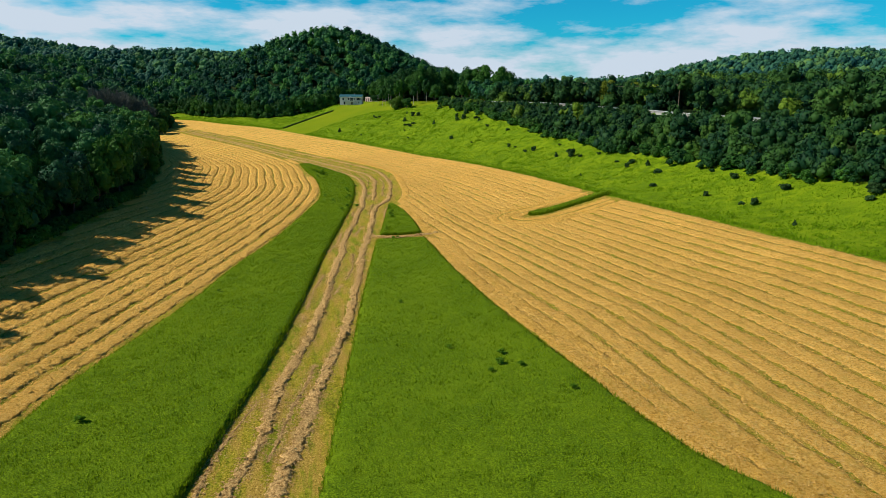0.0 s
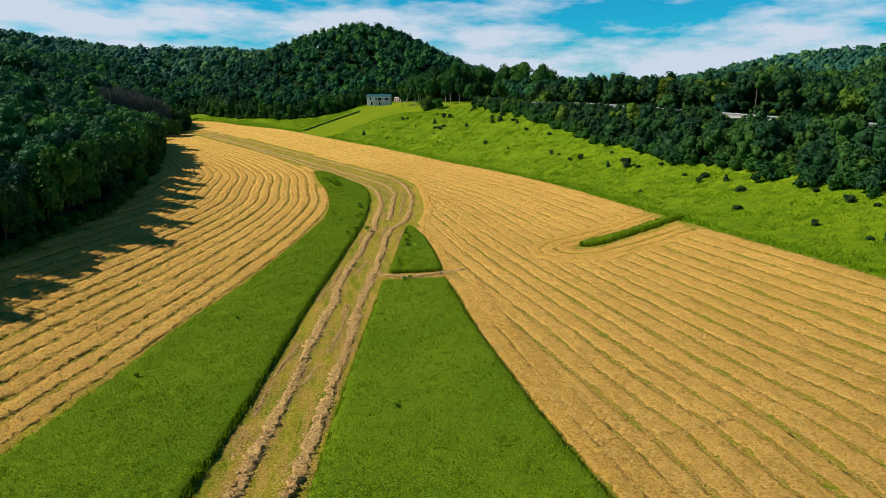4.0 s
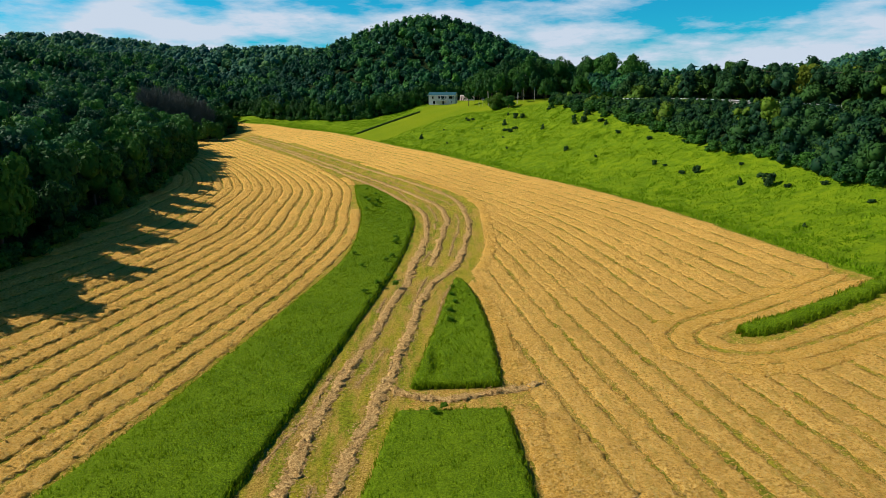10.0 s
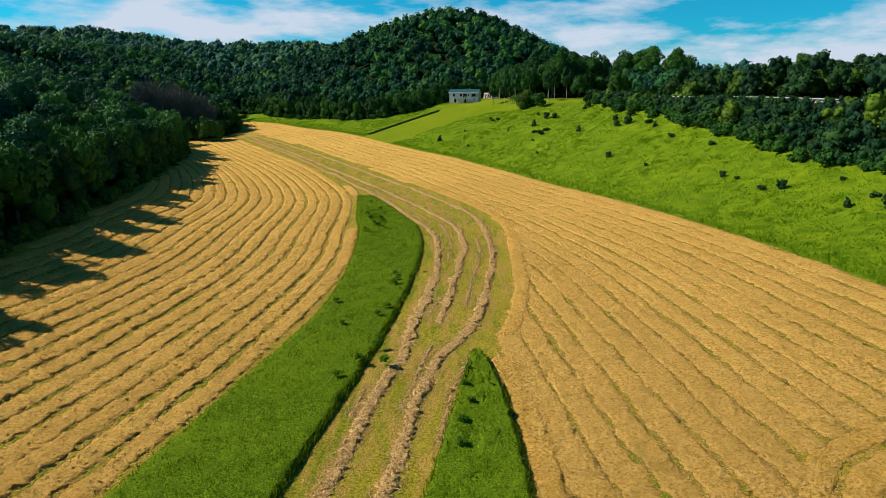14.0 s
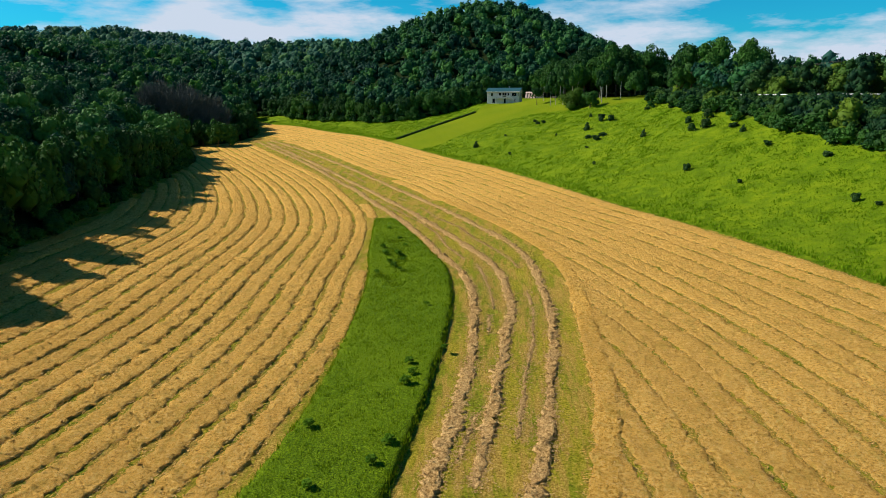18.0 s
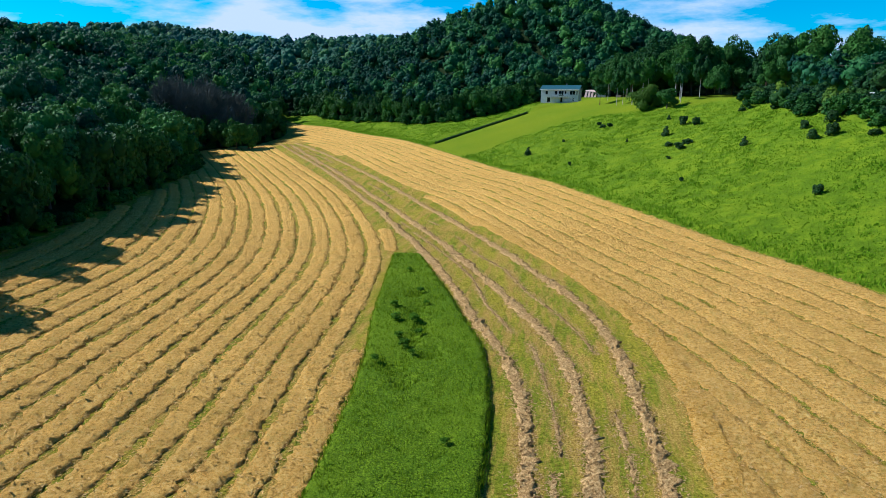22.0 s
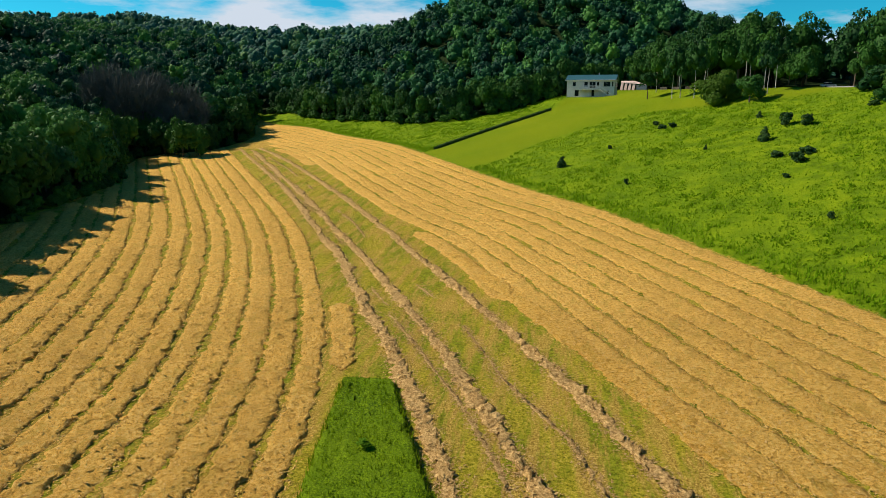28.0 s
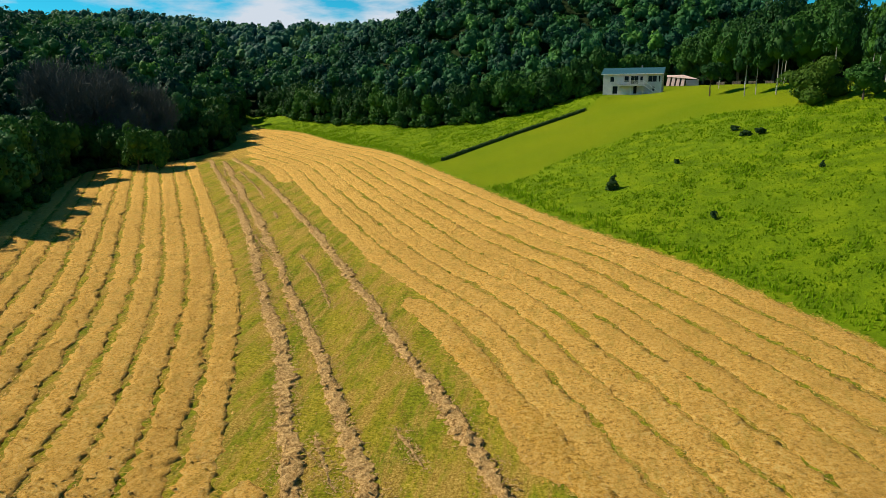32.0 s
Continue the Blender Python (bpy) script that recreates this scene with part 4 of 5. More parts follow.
def plant_edges():
    rng = np.random.default_rng(77)
    n = 0
    line = resample(L_EDGE, 5.6)
    for row, (depth, lo, hi) in enumerate(((3.0, 0.5, 1.35), (9.5, 0.7, 1.1), (17.0, 0.9, 1.35))):
        pts = offset(line, -depth)
        for k, (x, y) in enumerate(pts):
            if y < 28 or y > 540 or (row == 2 and k % 2) or (x < -112 and 436 < y < 466):
                continue
            x, y = x + rng.normal(0, 0.9), y + rng.normal(0, 1.0)
            if row == 0:
                s = rng.uniform(1.1, 1.5) if rng.uniform() < 0.45 else rng.uniform(0.7, 0.95)
            else:
                s = rng.uniform(lo, hi)
            s *= 0.85 if y > 430 else 1.0
            s *= np.interp(y, [95, 175], [0.55, 1.0])
            ob = tree("broadleaf_tree", EDGE_CROWNS[n % 5], EDGE_TRUNKS[n % 2], "dark green leafy tree at the edge of the woods", "tree", "trees along the field edge", spot(x, y, rng.uniform(0, 360), -0.1), s)
            n += 1
    for k, (x, y) in enumerate(resample(offset(resample(L_EDGE, 3.0), 0.3), 3.4)):
        if 28 < y < 535:
            tree("shrub", SHRUB_CROWNS[k % 4], None, "dense dark green shrub under the woodland edge", "shrub", "shrubs along the field edge", spot(x + rng.normal(0, 0.6), y + rng.normal(0, 0.8), rng.uniform(0, 360)), rng.uniform(0.7, 1.25))
    for row, depth in enumerate((1.5, 7.5)):
        for x, y in offset(resample(F_EDGE, 6.0), -depth):
            if x > 62 or y > 545:
                continue
            x, y = x + rng.normal(0, 0.8), y + rng.normal(0, 0.8)
            tree("broadleaf_tree", EDGE_CROWNS[n % 5], EDGE_TRUNKS[n % 2], "tall dark green tree at the foot of the wooded hill", "tree", "trees below the hill", spot(x, y, rng.uniform(0, 360), -0.1), rng.uniform(0.8, 1.15))
            n += 1
    for k, (x, y) in enumerate(offset(resample(F_EDGE, 3.2), 0.6)):
        if x < 0 and y < 545:
            tree("shrub", SHRUB_CROWNS[k % 4], None, "dense green shrub at the foot of the wooded hill", "shrub", "shrubs below the hill", spot(x + rng.normal(0, 0.8), y + rng.normal(0, 0.8), rng.uniform(0, 360)), rng.uniform(0.9, 1.7))
    for k, (x, y) in enumerate(offset(resample(T_EDGE, 3.6), -1.0)):
        if y < 70 or y > 396:
            continue
        tree("shrub", SHRUB_CROWNS[k % 4], None, "bushy green shrub on the slope below the road", "shrub", "thicket below the road", spot(x + rng.normal(0, 1.2), y + rng.normal(0, 1.2), rng.uniform(0, 360)), rng.uniform(0.7, 1.7))


plant_edges()
for n, (x, y, s) in enumerate(((-128.9, 442.7, 0.8), (-125.6, 446.7, 1.0), (-115.2, 439.7, 1.05), (-106.7, 435.0, 1.1), (-102.4, 435.8, 0.9), (-105.6, 449.0, 0.8), (-113.1, 441.1, 0.7))):
    tree("broadleaf_tree", EDGE_CROWNS[n % 5], EDGE_TRUNKS[n % 2], "dark green leafy tree in front of the dead trees", "tree", "trees along the field edge", spot(x - 1.5, y + 2.5, 53 * n, -0.1), s)

YEW = leaf_material("juniper_needles", (0.022, 0.056, 0.018), (0.046, 0.105, 0.026), 0.2, "object")
YEW_CROWNS = [crown_mesh("crown", 400, 900, 0.17, 0.98, -0.1, "cone", YEW, 0.85)] + [crown_mesh("crown", 401 + k, 900, 0.17, 0.92, -0.15, "round", YEW, 1.15) for k in range(2)] + [crown_mesh("crown", 410 + k, 760, 0.20, 1.0, -0.15, "round", YEW, 0.7) for k in range(2)]


def meadow_bushes():
    rng = np.random.default_rng(5)
    cones = [(-0.8, 390, 1.25), (56, 343, 1.1), (59.2, 342, 1.35), (64, 329, 1.0), (64.4, 276, 0.8), (69.7, 259, 1.0), (72.5, 241, 1.0), (75.5, 234, 1.5), (80, 198, 0.8), (83.5, 192, 1.0),
             (78.7, 151.7, 0.7), (81.4, 137, 0.9), (78.3, 119.5, 0.6), (90, 204, 1.0), (48, 316, 0.9), (46, 353, 1.15), (62, 350, 1.4), (57.5, 352, 0.9), (34.3, 380.4, 1.4), (39.5, 386.5, 1.25), (42.2, 383.4, 1.1), (37.3, 395.3, 0.8),
             (10, 373, 0.5), (54, 300, 0.5), (68, 205, 0.5), (31, 340, 0.5), (9, 396, 0.45), (25, 383, 0.5)]
    rounds = [(19.7, 407.6, 0.8), (20.4, 403.5, 0.9), (22.2, 402.4, 0.9), (33.4, 369.9, 1.0), (34.9, 365, 1.3), (37.2, 367.8, 1.2), (31.5, 359, 0.6), (75.3, 171.7, 1.0), (88.8, 156.7, 1.2), (80.1, 139.6, 0.7), (96.4, 120.9, 1.8), (67, 262, 0.9), (77, 229, 0.8), (84, 222, 1.1), (66, 272, 0.6)]
    for x, y in offset(resample(T_EDGE, 15.0), 0.5):
        if 90 < y < 392:
            rounds.append((x + rng.normal(-1.5, 2.5), y + rng.normal(0, 3), rng.uniform(0.6, 1.3)))
    for k, (x, y, s) in enumerate(cones):
        tree("juniper_bush", YEW_CROWNS[k % 3], None, "dark green upright juniper bush on the meadow slope", "bush", "bushes on the meadow", spot(x, y, rng.uniform(0, 360)), s * 1.18)
    for k, (x, y, s) in enumerate(rounds):
        tree("juniper_bush", YEW_CROWNS[3 + k % 2], None, "low dark spreading juniper bush on the meadow slope", "bush", "bushes on the meadow", spot(x, y, rng.uniform(0, 360)), s * 1.15)


meadow_bushes()

BIRCH = plain("pale_birch_bark", (0.42, 0.41, 0.38), 0.7, 0, 5, 0.35)
LEAF_BRIGHT = leaf_material("sunlit_foliage", (0.035, 0.085, 0.010), (0.075, 0.15, 0.016), 0.35, "object")
LEAF_YELLOW = leaf_material("yellowing_foliage", (0.10, 0.15, 0.012), (0.20, 0.24, 0.02), 0.35, "object")


def yard_trees():
    rng = np.random.default_rng(9)
    tall = trunk_mesh("trunk", 501, 11.0, 0.11, BIRCH, 3, 0.02)
    high = [crown_mesh("crown", 510 + k, 1300, 0.13, 2.9, 4.8, "round", LEAF, 1.7) for k in range(3)]
    for k, (x, y, s) in enumerate([(27.1, 434, 1.0), (28.9, 433, 0.92), (31.2, 428, 1.05), (52.6, 461, 1.1), (43.7, 416, 1.0), (43.3, 412, 0.9), (36, 440, 1.0), (48, 448, 1.15), (25.5, 450, 0.9), (57, 452, 1.1), (40, 456, 1.1), (33, 458, 1.0)]):
        tree("birch_tree", high[k % 3], tall, "slender birch with pale trunk and high thin crown", "tree", "birches on the lawn", spot(x, y, 70 * k), s)
    short = trunk_mesh("trunk", 520, 2.6, 0.22, BARK, 4)
    tree("maple_tree", crown_mesh("crown", 521, 4200, 0.066, 5.4, -0.5, "round", LEAF_BRIGHT, 0.95), short, "broad bushy green tree on the lawn's edge", "tree", "", spot(33.5, 415.3, 20))
    tree("apple_tree", crown_mesh("crown", 522, 2600, 0.088, 3.5, 1.0, "round", LEAF, 0.85), short, "small round green tree with a short trunk", "tree", "", spot(38.8, 408.5, 130))
    tree("ash_tree", crown_mesh("crown", 523, 2000, 0.10, 2.8, 2.6, "round", LEAF, 1.1), trunk_mesh("trunk", 524, 4.2, 0.17, BARK, 4), "young tree standing in a ring of low plants", "tree", "", spot(22.3, 443, 200))
    for x, y, s in ((60.6, 440.3, 0.85), (70.4, 478, 1.0), (82, 458, 1.0), (66, 470, 0.9), (88, 440, 1.0)):
        tree("broadleaf_tree", EDGE_CROWNS[int(x) % 5], EDGE_TRUNKS[0], "leafy tree with a bare lower trunk beside the drive", "tree", "", spot(x, y, 10 * x, 1.4), s)
    towering = [crown_mesh("crown", 540 + k, 4200, 0.066, 4.6, 0.7, "round", LEAF, 1.4) for k in range(3)]
    for x, y, s in ((30, 492, 1.5), (38, 487, 1.7), (46, 484, 1.9), (54, 480, 2.0), (61, 486, 2.0), (68, 492, 1.9), (50, 494, 2.1), (88, 462, 1.8), (94, 452, 2.0), (98, 476, 2.0), (92, 492, 2.1), (102, 440, 1.9), (80, 500, 2.1), (110, 455, 2.0), (72, 505, 2.0)):
        tree("broadleaf_tree", towering[int(x) % 3], EDGE_TRUNKS[1], "tall dark leafy tree behind the yard", "tree", "tall trees behind the yard", spot(x, y, 31 * x, 0.8), s)
    for x, y, s in ((112, 291, 1.0), (121, 284, 0.9), (140, 250, 0.9)):
        tree("broadleaf_tree", crown_mesh("crown", 530 + int(x), 2300, 0.095, 5.0, 2.4, "round", LEAF_YELLOW, 1.1), EDGE_TRUNKS[1], "tree with yellow-green leaves beyond the road", "tree", "", spot(x, y), s)


yard_trees()

GREY_WOOD = plain("dead_wood", (0.075, 0.090, 0.080), 0.9, 0, 4, 0.3)


def twig_mesh(seed, rad, base, stretch):
    """A bare crown: many thin grey twigs that fan outwards."""
    rng = np.random.default_rng(seed)
    p, d = lobe_points(rng, crown_lobes(rng), 3600)
    n = len(p)
    aim = d + rng.normal(0, 0.5, (n, 3)) + (0, 0, 0.5)
    aim /= np.linalg.norm(aim, axis=1)[:, None]
    side = np.cross(aim, rng.normal(0, 1, (n, 3)))
    side /= np.linalg.norm(side, axis=1)[:, None]
    p = p * rng.uniform(0.6, 1.0, (n, 1))
    s, w = rng.uniform(0.15, 0.42, (n, 1)), 0.012
    v = np.stack([p - side * w, p + side * w, p + aim * s], 1).reshape(-1, 3) * (rad, rad, rad * stretch) + (0, 0, base)
    return mesh_of("bare_crown", v, np.arange(3 * n).reshape(-1, 3), GREY_WOOD)


def dead_tree(x, y, tall, seed):
    """A bare tree: a trunk, forking limbs and a haze of twigs."""
    rng = np.random.default_rng(seed)
    ob = new("dead_tree")
    ob.matrix_world = spot(x, y)
    bm = rod(bmesh.new(), (0, 0, -0.3), (0.2, 0.1, tall * 0.8), 0.16, 0.05, 7)
    part("trunk", bm, GREY_WOOD, ob)
    tb = bmesh.new()
    for k in range(18):
        z = tall * rng.uniform(0.25, 0.75)
        a, b = rng.uniform(0, 2 * np.pi), rng.uniform(0.5, 1.3)
        p = Vector((0.2 * z / tall, 0, z))
        rod(tb, p, p + Vector((math.cos(a), math.sin(a), b)) * tall * rng.uniform(0.12, 0.22), 0.05, 0.02, 5)
    part("limb_work", tb, GREY_WOOD, ob)
    twigs = tagged(new("bare_crown", twig_mesh(seed + 50, tall * 0.34, tall * 0.26, 1.3)), kind="stuff")
    twigs.parent = ob
    return tagged(ob, "grey leafless dead tree with bare branches", "dead tree", "dead trees at the field corner")


for n, (x, y, h) in enumerate(((-120, 452, 15), (-127, 449, 18), (-132, 446, 17), (-116, 461, 14), (-138, 448, 19), (-127, 457, 18), (-121, 466, 16), (-134, 455, 18), (-143, 452, 18), (-131, 463, 18))):
    dead_tree(x, y, h * 1.18, 600 + n)


# ---- grass banks, tufts and weeds ----
def bank(name, line, wide, tall, label, seed, material=SLAB):
    """A narrow ridge of tall grass along a line, with blades on it."""
    p = resample(line, 0.5)
    t = np.gradient(p, axis=0)
    t /= np.linalg.norm(t, axis=1)[:, None]
    nrm = np.stack([t[:, 1], -t[:, 0]], 1)
    rng = np.random.default_rng(seed)
    u = np.array([-1, -0.92, -0.5, 0, 0.5, 0.92, 1.0])
    taper = np.clip(np.minimum(np.arange(len(p)), np.arange(len(p))[::-1]) / 5.0 + 0.35, 0, 1)[:, None]
    w = wide / 2 * taper * (1 + 0.15 * rng.normal(0, 1, (len(p), 1)))
    q = p[:, None] + (u[None] * w)[..., None] * nrm[:, None]
    h = np.array([-0.2, 0.6, 0.95, 1, 0.95, 0.6, -0.2])[None] * tall * (1 + 0.15 * rng.normal(0, 1, (len(p), 7)))
    z = height(q[..., 0], q[..., 1]) + h
    i = np.arange(len(p) * 7).reshape(len(p), 7)
    faces = np.stack([i[:-1, :-1], i[:-1, 1:], i[1:, 1:], i[1:, :-1]], -1).reshape(-1, 4)
    ob = thing(name, mesh_of(name, np.concatenate([q, z[..., None]], -1).reshape(-1, 3), faces, material, True), label, "tall grass", kind="stuff")
    m = int(len(p) * wide * 9)
    k, s = rng.integers(0, len(p), m), rng.uniform(-1, 1, m)
    x, y = (p[k] + (s * w[k, 0])[:, None] * nrm[k]).T
    blades("grass_blades", x, y, height(x, y) + tall * 0.6, tall * 0.6, 0.08, rng, STRIP_GRASS if material is SLAB else material).parent = ob
    s = np.where(rng.uniform(0, 1, m) < 0.5, -1.0, 1.0) * rng.uniform(0.85, 1.08, m)
    x, y = (p[k] + (s * w[k, 0])[:, None] * nrm[k]).T
    blades("edge_blades", x, y, height(x, y) - 0.05, tall * 0.75, 0.07, rng, STRIP_GRASS if material is SLAB else material).parent = ob
    return ob


bank("grass_tongue", TONGUE, 3.0, 0.8, "tongue of tall dark grass reaching into the mown field", 31)
# dark grass colour that also carries the shadow line beside the lawn
SHADED_GRASS = plain("shade_coloured_grass", (0.035, 0.075, 0.012), 0.9, 0, 3, 0.4)
bank("weed_bank", BANK_LINE, 0.9, 0.7, "row of tall grass along the lawn, coloured dark for its shadow", 32, SHADED_GRASS)


def meadow_tufts():
    rng = np.random.default_rng(41)
    m = 520000
    x, y = rng.uniform(-110, 112, m), rng.uniform(70, 520, m)
    # clumps of taller grass and weeds
    cx, cy = rng.uniform(-110, 112, 9000), rng.uniform(70, 520, 9000)
    kept = wave(cx, cy, 0.10, 6.0) > -0.1
    cx, cy = np.repeat(cx[kept], 14), np.repeat(cy[kept], 14)
    first = np.r_[np.zeros(m, bool), np.ones(len(cx), bool)]
    x, y = np.r_[x, cx + rng.normal(0, 0.55, len(cx))], np.r_[y, cy + rng.normal(0, 0.55, len(cx))]
    d = away(resample(R_EDGE, 14.0), x, y)[0]
    tx = np.interp(y, T_EDGE[::-1, 1], T_EDGE[::-1, 0])
    ok = (d > 0.2) & (d < 62) & ((x < tx) | (y > 396)) & (away(F_EDGE, x, y)[0] > 0)
    ok &= first | (wave(x, y, 0.25, 4.0) + 0.7 * rng.normal(0, 1, len(x)) > -0.1) | (d < 2.5)
    x, y, d, first = x[ok], y[ok], d[ok], first[ok]
    ok = lawn_share(x, y) < 0.5
    x, y, d, first = x[ok], y[ok], d[ok], first[ok]
    band = (d > 0.9) & (d < 3.2)
    for pick, name, tall, wide, material, label in ((~first & ~band, "meadow_grass", 0.26, 0.13, MEADOW_GRASS, "tall yellow-green meadow grass on the hillside"),
                                                    (first & ~band, "meadow_clumps", 0.42, 0.14, CLUMP_GRASS, "clumps of taller deep green grass and weeds on the hillside"),
                                                    (band, "margin_grass", 0.55, 0.11, CLUMP_GRASS, "band of tall green grass along the field's margin")):
        ob = blades(name, x[pick], y[pick], height(x[pick], y[pick]) - 0.03, tall, wide, rng, material)
        tagged(ob, label, "grass")


meadow_tufts()


def weed_clumps():
    mats = leaf_material("weed_leaves", (0.070, 0.16, 0.008), (0.12, 0.25, 0.010), 0.42, "object")
    forms = [crown_mesh("weed_clump", 700 + k, 300, 0.30, 0.55, 0.0, "round", mats, 0.7) for k in range(3)]
    rng = np.random.default_rng(12)
    spots = [(-7.9, 201.6, 0.9), (-4.3, 190.7, 1.1), (-5.9, 186.6, 0.9), (-4.0, 205, 1.0), (-3.2, 208, 1.1), (-2.9, 195, 1.0), (-10.5, 262, 1.2), (-11.5, 264.5, 1.0), (-9.2, 260, 0.8), (-12.5, 258, 0.9), (-10.8, 270, 1.2),
             (-15.4, 291, 0.9), (-12, 281, 1.0), (-14.2, 275, 1.1), (-13.0, 270, 1.3), (-9.5, 266, 0.8), (8.3, 74, 1.0), (10.5, 73, 0.8), (6.8, 72, 0.7), (9.2, 77, 0.9), (-33, 66, 0.9), (14, 66, 0.7), (6.6, 184.6, 0.8), (6.3, 177.3, 1.0), (7.1, 180.9, 0.8), (6.2, 173.5, 1.0), (6.9, 188.3, 0.6),
             (4, 148.5, 0.9), (5, 149.5, 0.8), (3.6, 80, 0.6), (0, 100, 0.6), (-27, 110, 0.6), (-20, 130, 0.6), (-1.6, 190, 1.2), (-0.2, 228, 0.8), (-3.5, 243, 0.7), (-11.0, 270.8, 0.9), (-10.4, 276.1, 0.8), (-9.6, 265.8, 0.8), (-3.3, 219.1, 1.2), (-3.5, 224.0, 1.0), (-3.0, 221.4, 0.9), (-10.1, 210.3, 1.0), (-10.1, 261.5, 0.7)]
    for k, (x, y, s) in enumerate(spots):
        ob = thing("weed_clump", forms[k % 3], "dark green weeds standing above the uncut grass", "weeds", "weeds in the grass strips", at=spot(x, y, rng.uniform(0, 360), 0.70))
        ob.scale = (s, s, s)


weed_clumps()


# ---- house and yard ----
def siding_material():
    n = Nodes("pale_siding", 0.6)
    f = n.noise(0.8, 5)
    c = n.ramp(f, (0.3, (0.66, 0.64, 0.63)), (0.7, (0.78, 0.76, 0.74)))
    n.color(n.mix(n.ramp(n.noise(14, 3, 0.6, (0.2, 0.2, 1.0)), (0.45, 0.0), (0.6, 0.18)), c, (0.5, 0.48, 0.45)))
    return n.mat


SIDING, ROOF = siding_material(), plain("teal_metal_roof", (0.045, 0.14, 0.17), 0.45, 0.2, 3, 0.15)
TRIM, GLASS = plain("white_trim", (0.78, 0.78, 0.76), 0.5), plain("dark_window_glass", (0.012, 0.015, 0.02), 0.08)
DECK = plain("weathered_deck_wood", (0.34, 0.29, 0.24), 0.8, 0, 5, 0.25)
CONCRETE = plain("foundation_concrete", (0.40, 0.39, 0.37), 0.9, 0, 3, 0.2)


def wall_with_holes(bm, long, z0, z1, holes, thick=0.25):
    """A wall along x, its outer face at y=0, made of the pieces between its openings."""
    xs = sorted({0.0, long, *(h[0] for h in holes), *(h[1] for h in holes)})
    zs = sorted({z0, z1, *(h[2] for h in holes), *(h[3] for h in holes)})
    for a, b in zip(xs[:-1], xs[1:]):
        for c, d in zip(zs[:-1], zs[1:]):
            m = ((a + b) / 2, (c + d) / 2)
            if not any(h[0] < m[0] < h[1] and h[2] < m[1] < h[3] for h in holes):
                box(bm, a, b, 0, thick, c, d)
    bmesh.ops.remove_doubles(bm, verts=bm.verts, dist=0.001)
    return bm


def opening(house, x0, x1, z0, z1, kind, m=None):
    """A window or glazed door set back in its hole, with frame, panes and sill."""
    e = new(kind)
    e.parent = house
    if m is not None:
        e.matrix_local = m
    f = 0.07
    part("frame", boxed((x0, x0 + f, 0.06, 0.16, z0, z1), (x1 - f, x1, 0.06, 0.16, z0, z1), (x0 + f, x1 - f, 0.06, 0.16, z0, z0 + f), (x0 + f, x1 - f, 0.06, 0.16, z1 - f, z1)), TRIM, e)
    n = max(1, round((x1 - x0) / 1.1))
    w = (x1 - x0 - 2 * f) / n
    for k in range(n):
        a = x0 + f + k * w
        part("pane", boxed((a + 0.02, a + w - 0.02, 0.10, 0.12, z0 + f, z1 - f)), GLASS, e)
        if k:
            part("mullion", boxed((a - 0.02, a + 0.02, 0.06, 0.16, z0 + f, z1 - f)), TRIM, e)
    if kind == "window":
        part("sill", boxed((x0 - 0.06, x1 + 0.06, -0.07, 0.06, z0 - 0.06, z0)), TRIM, e)
    return e


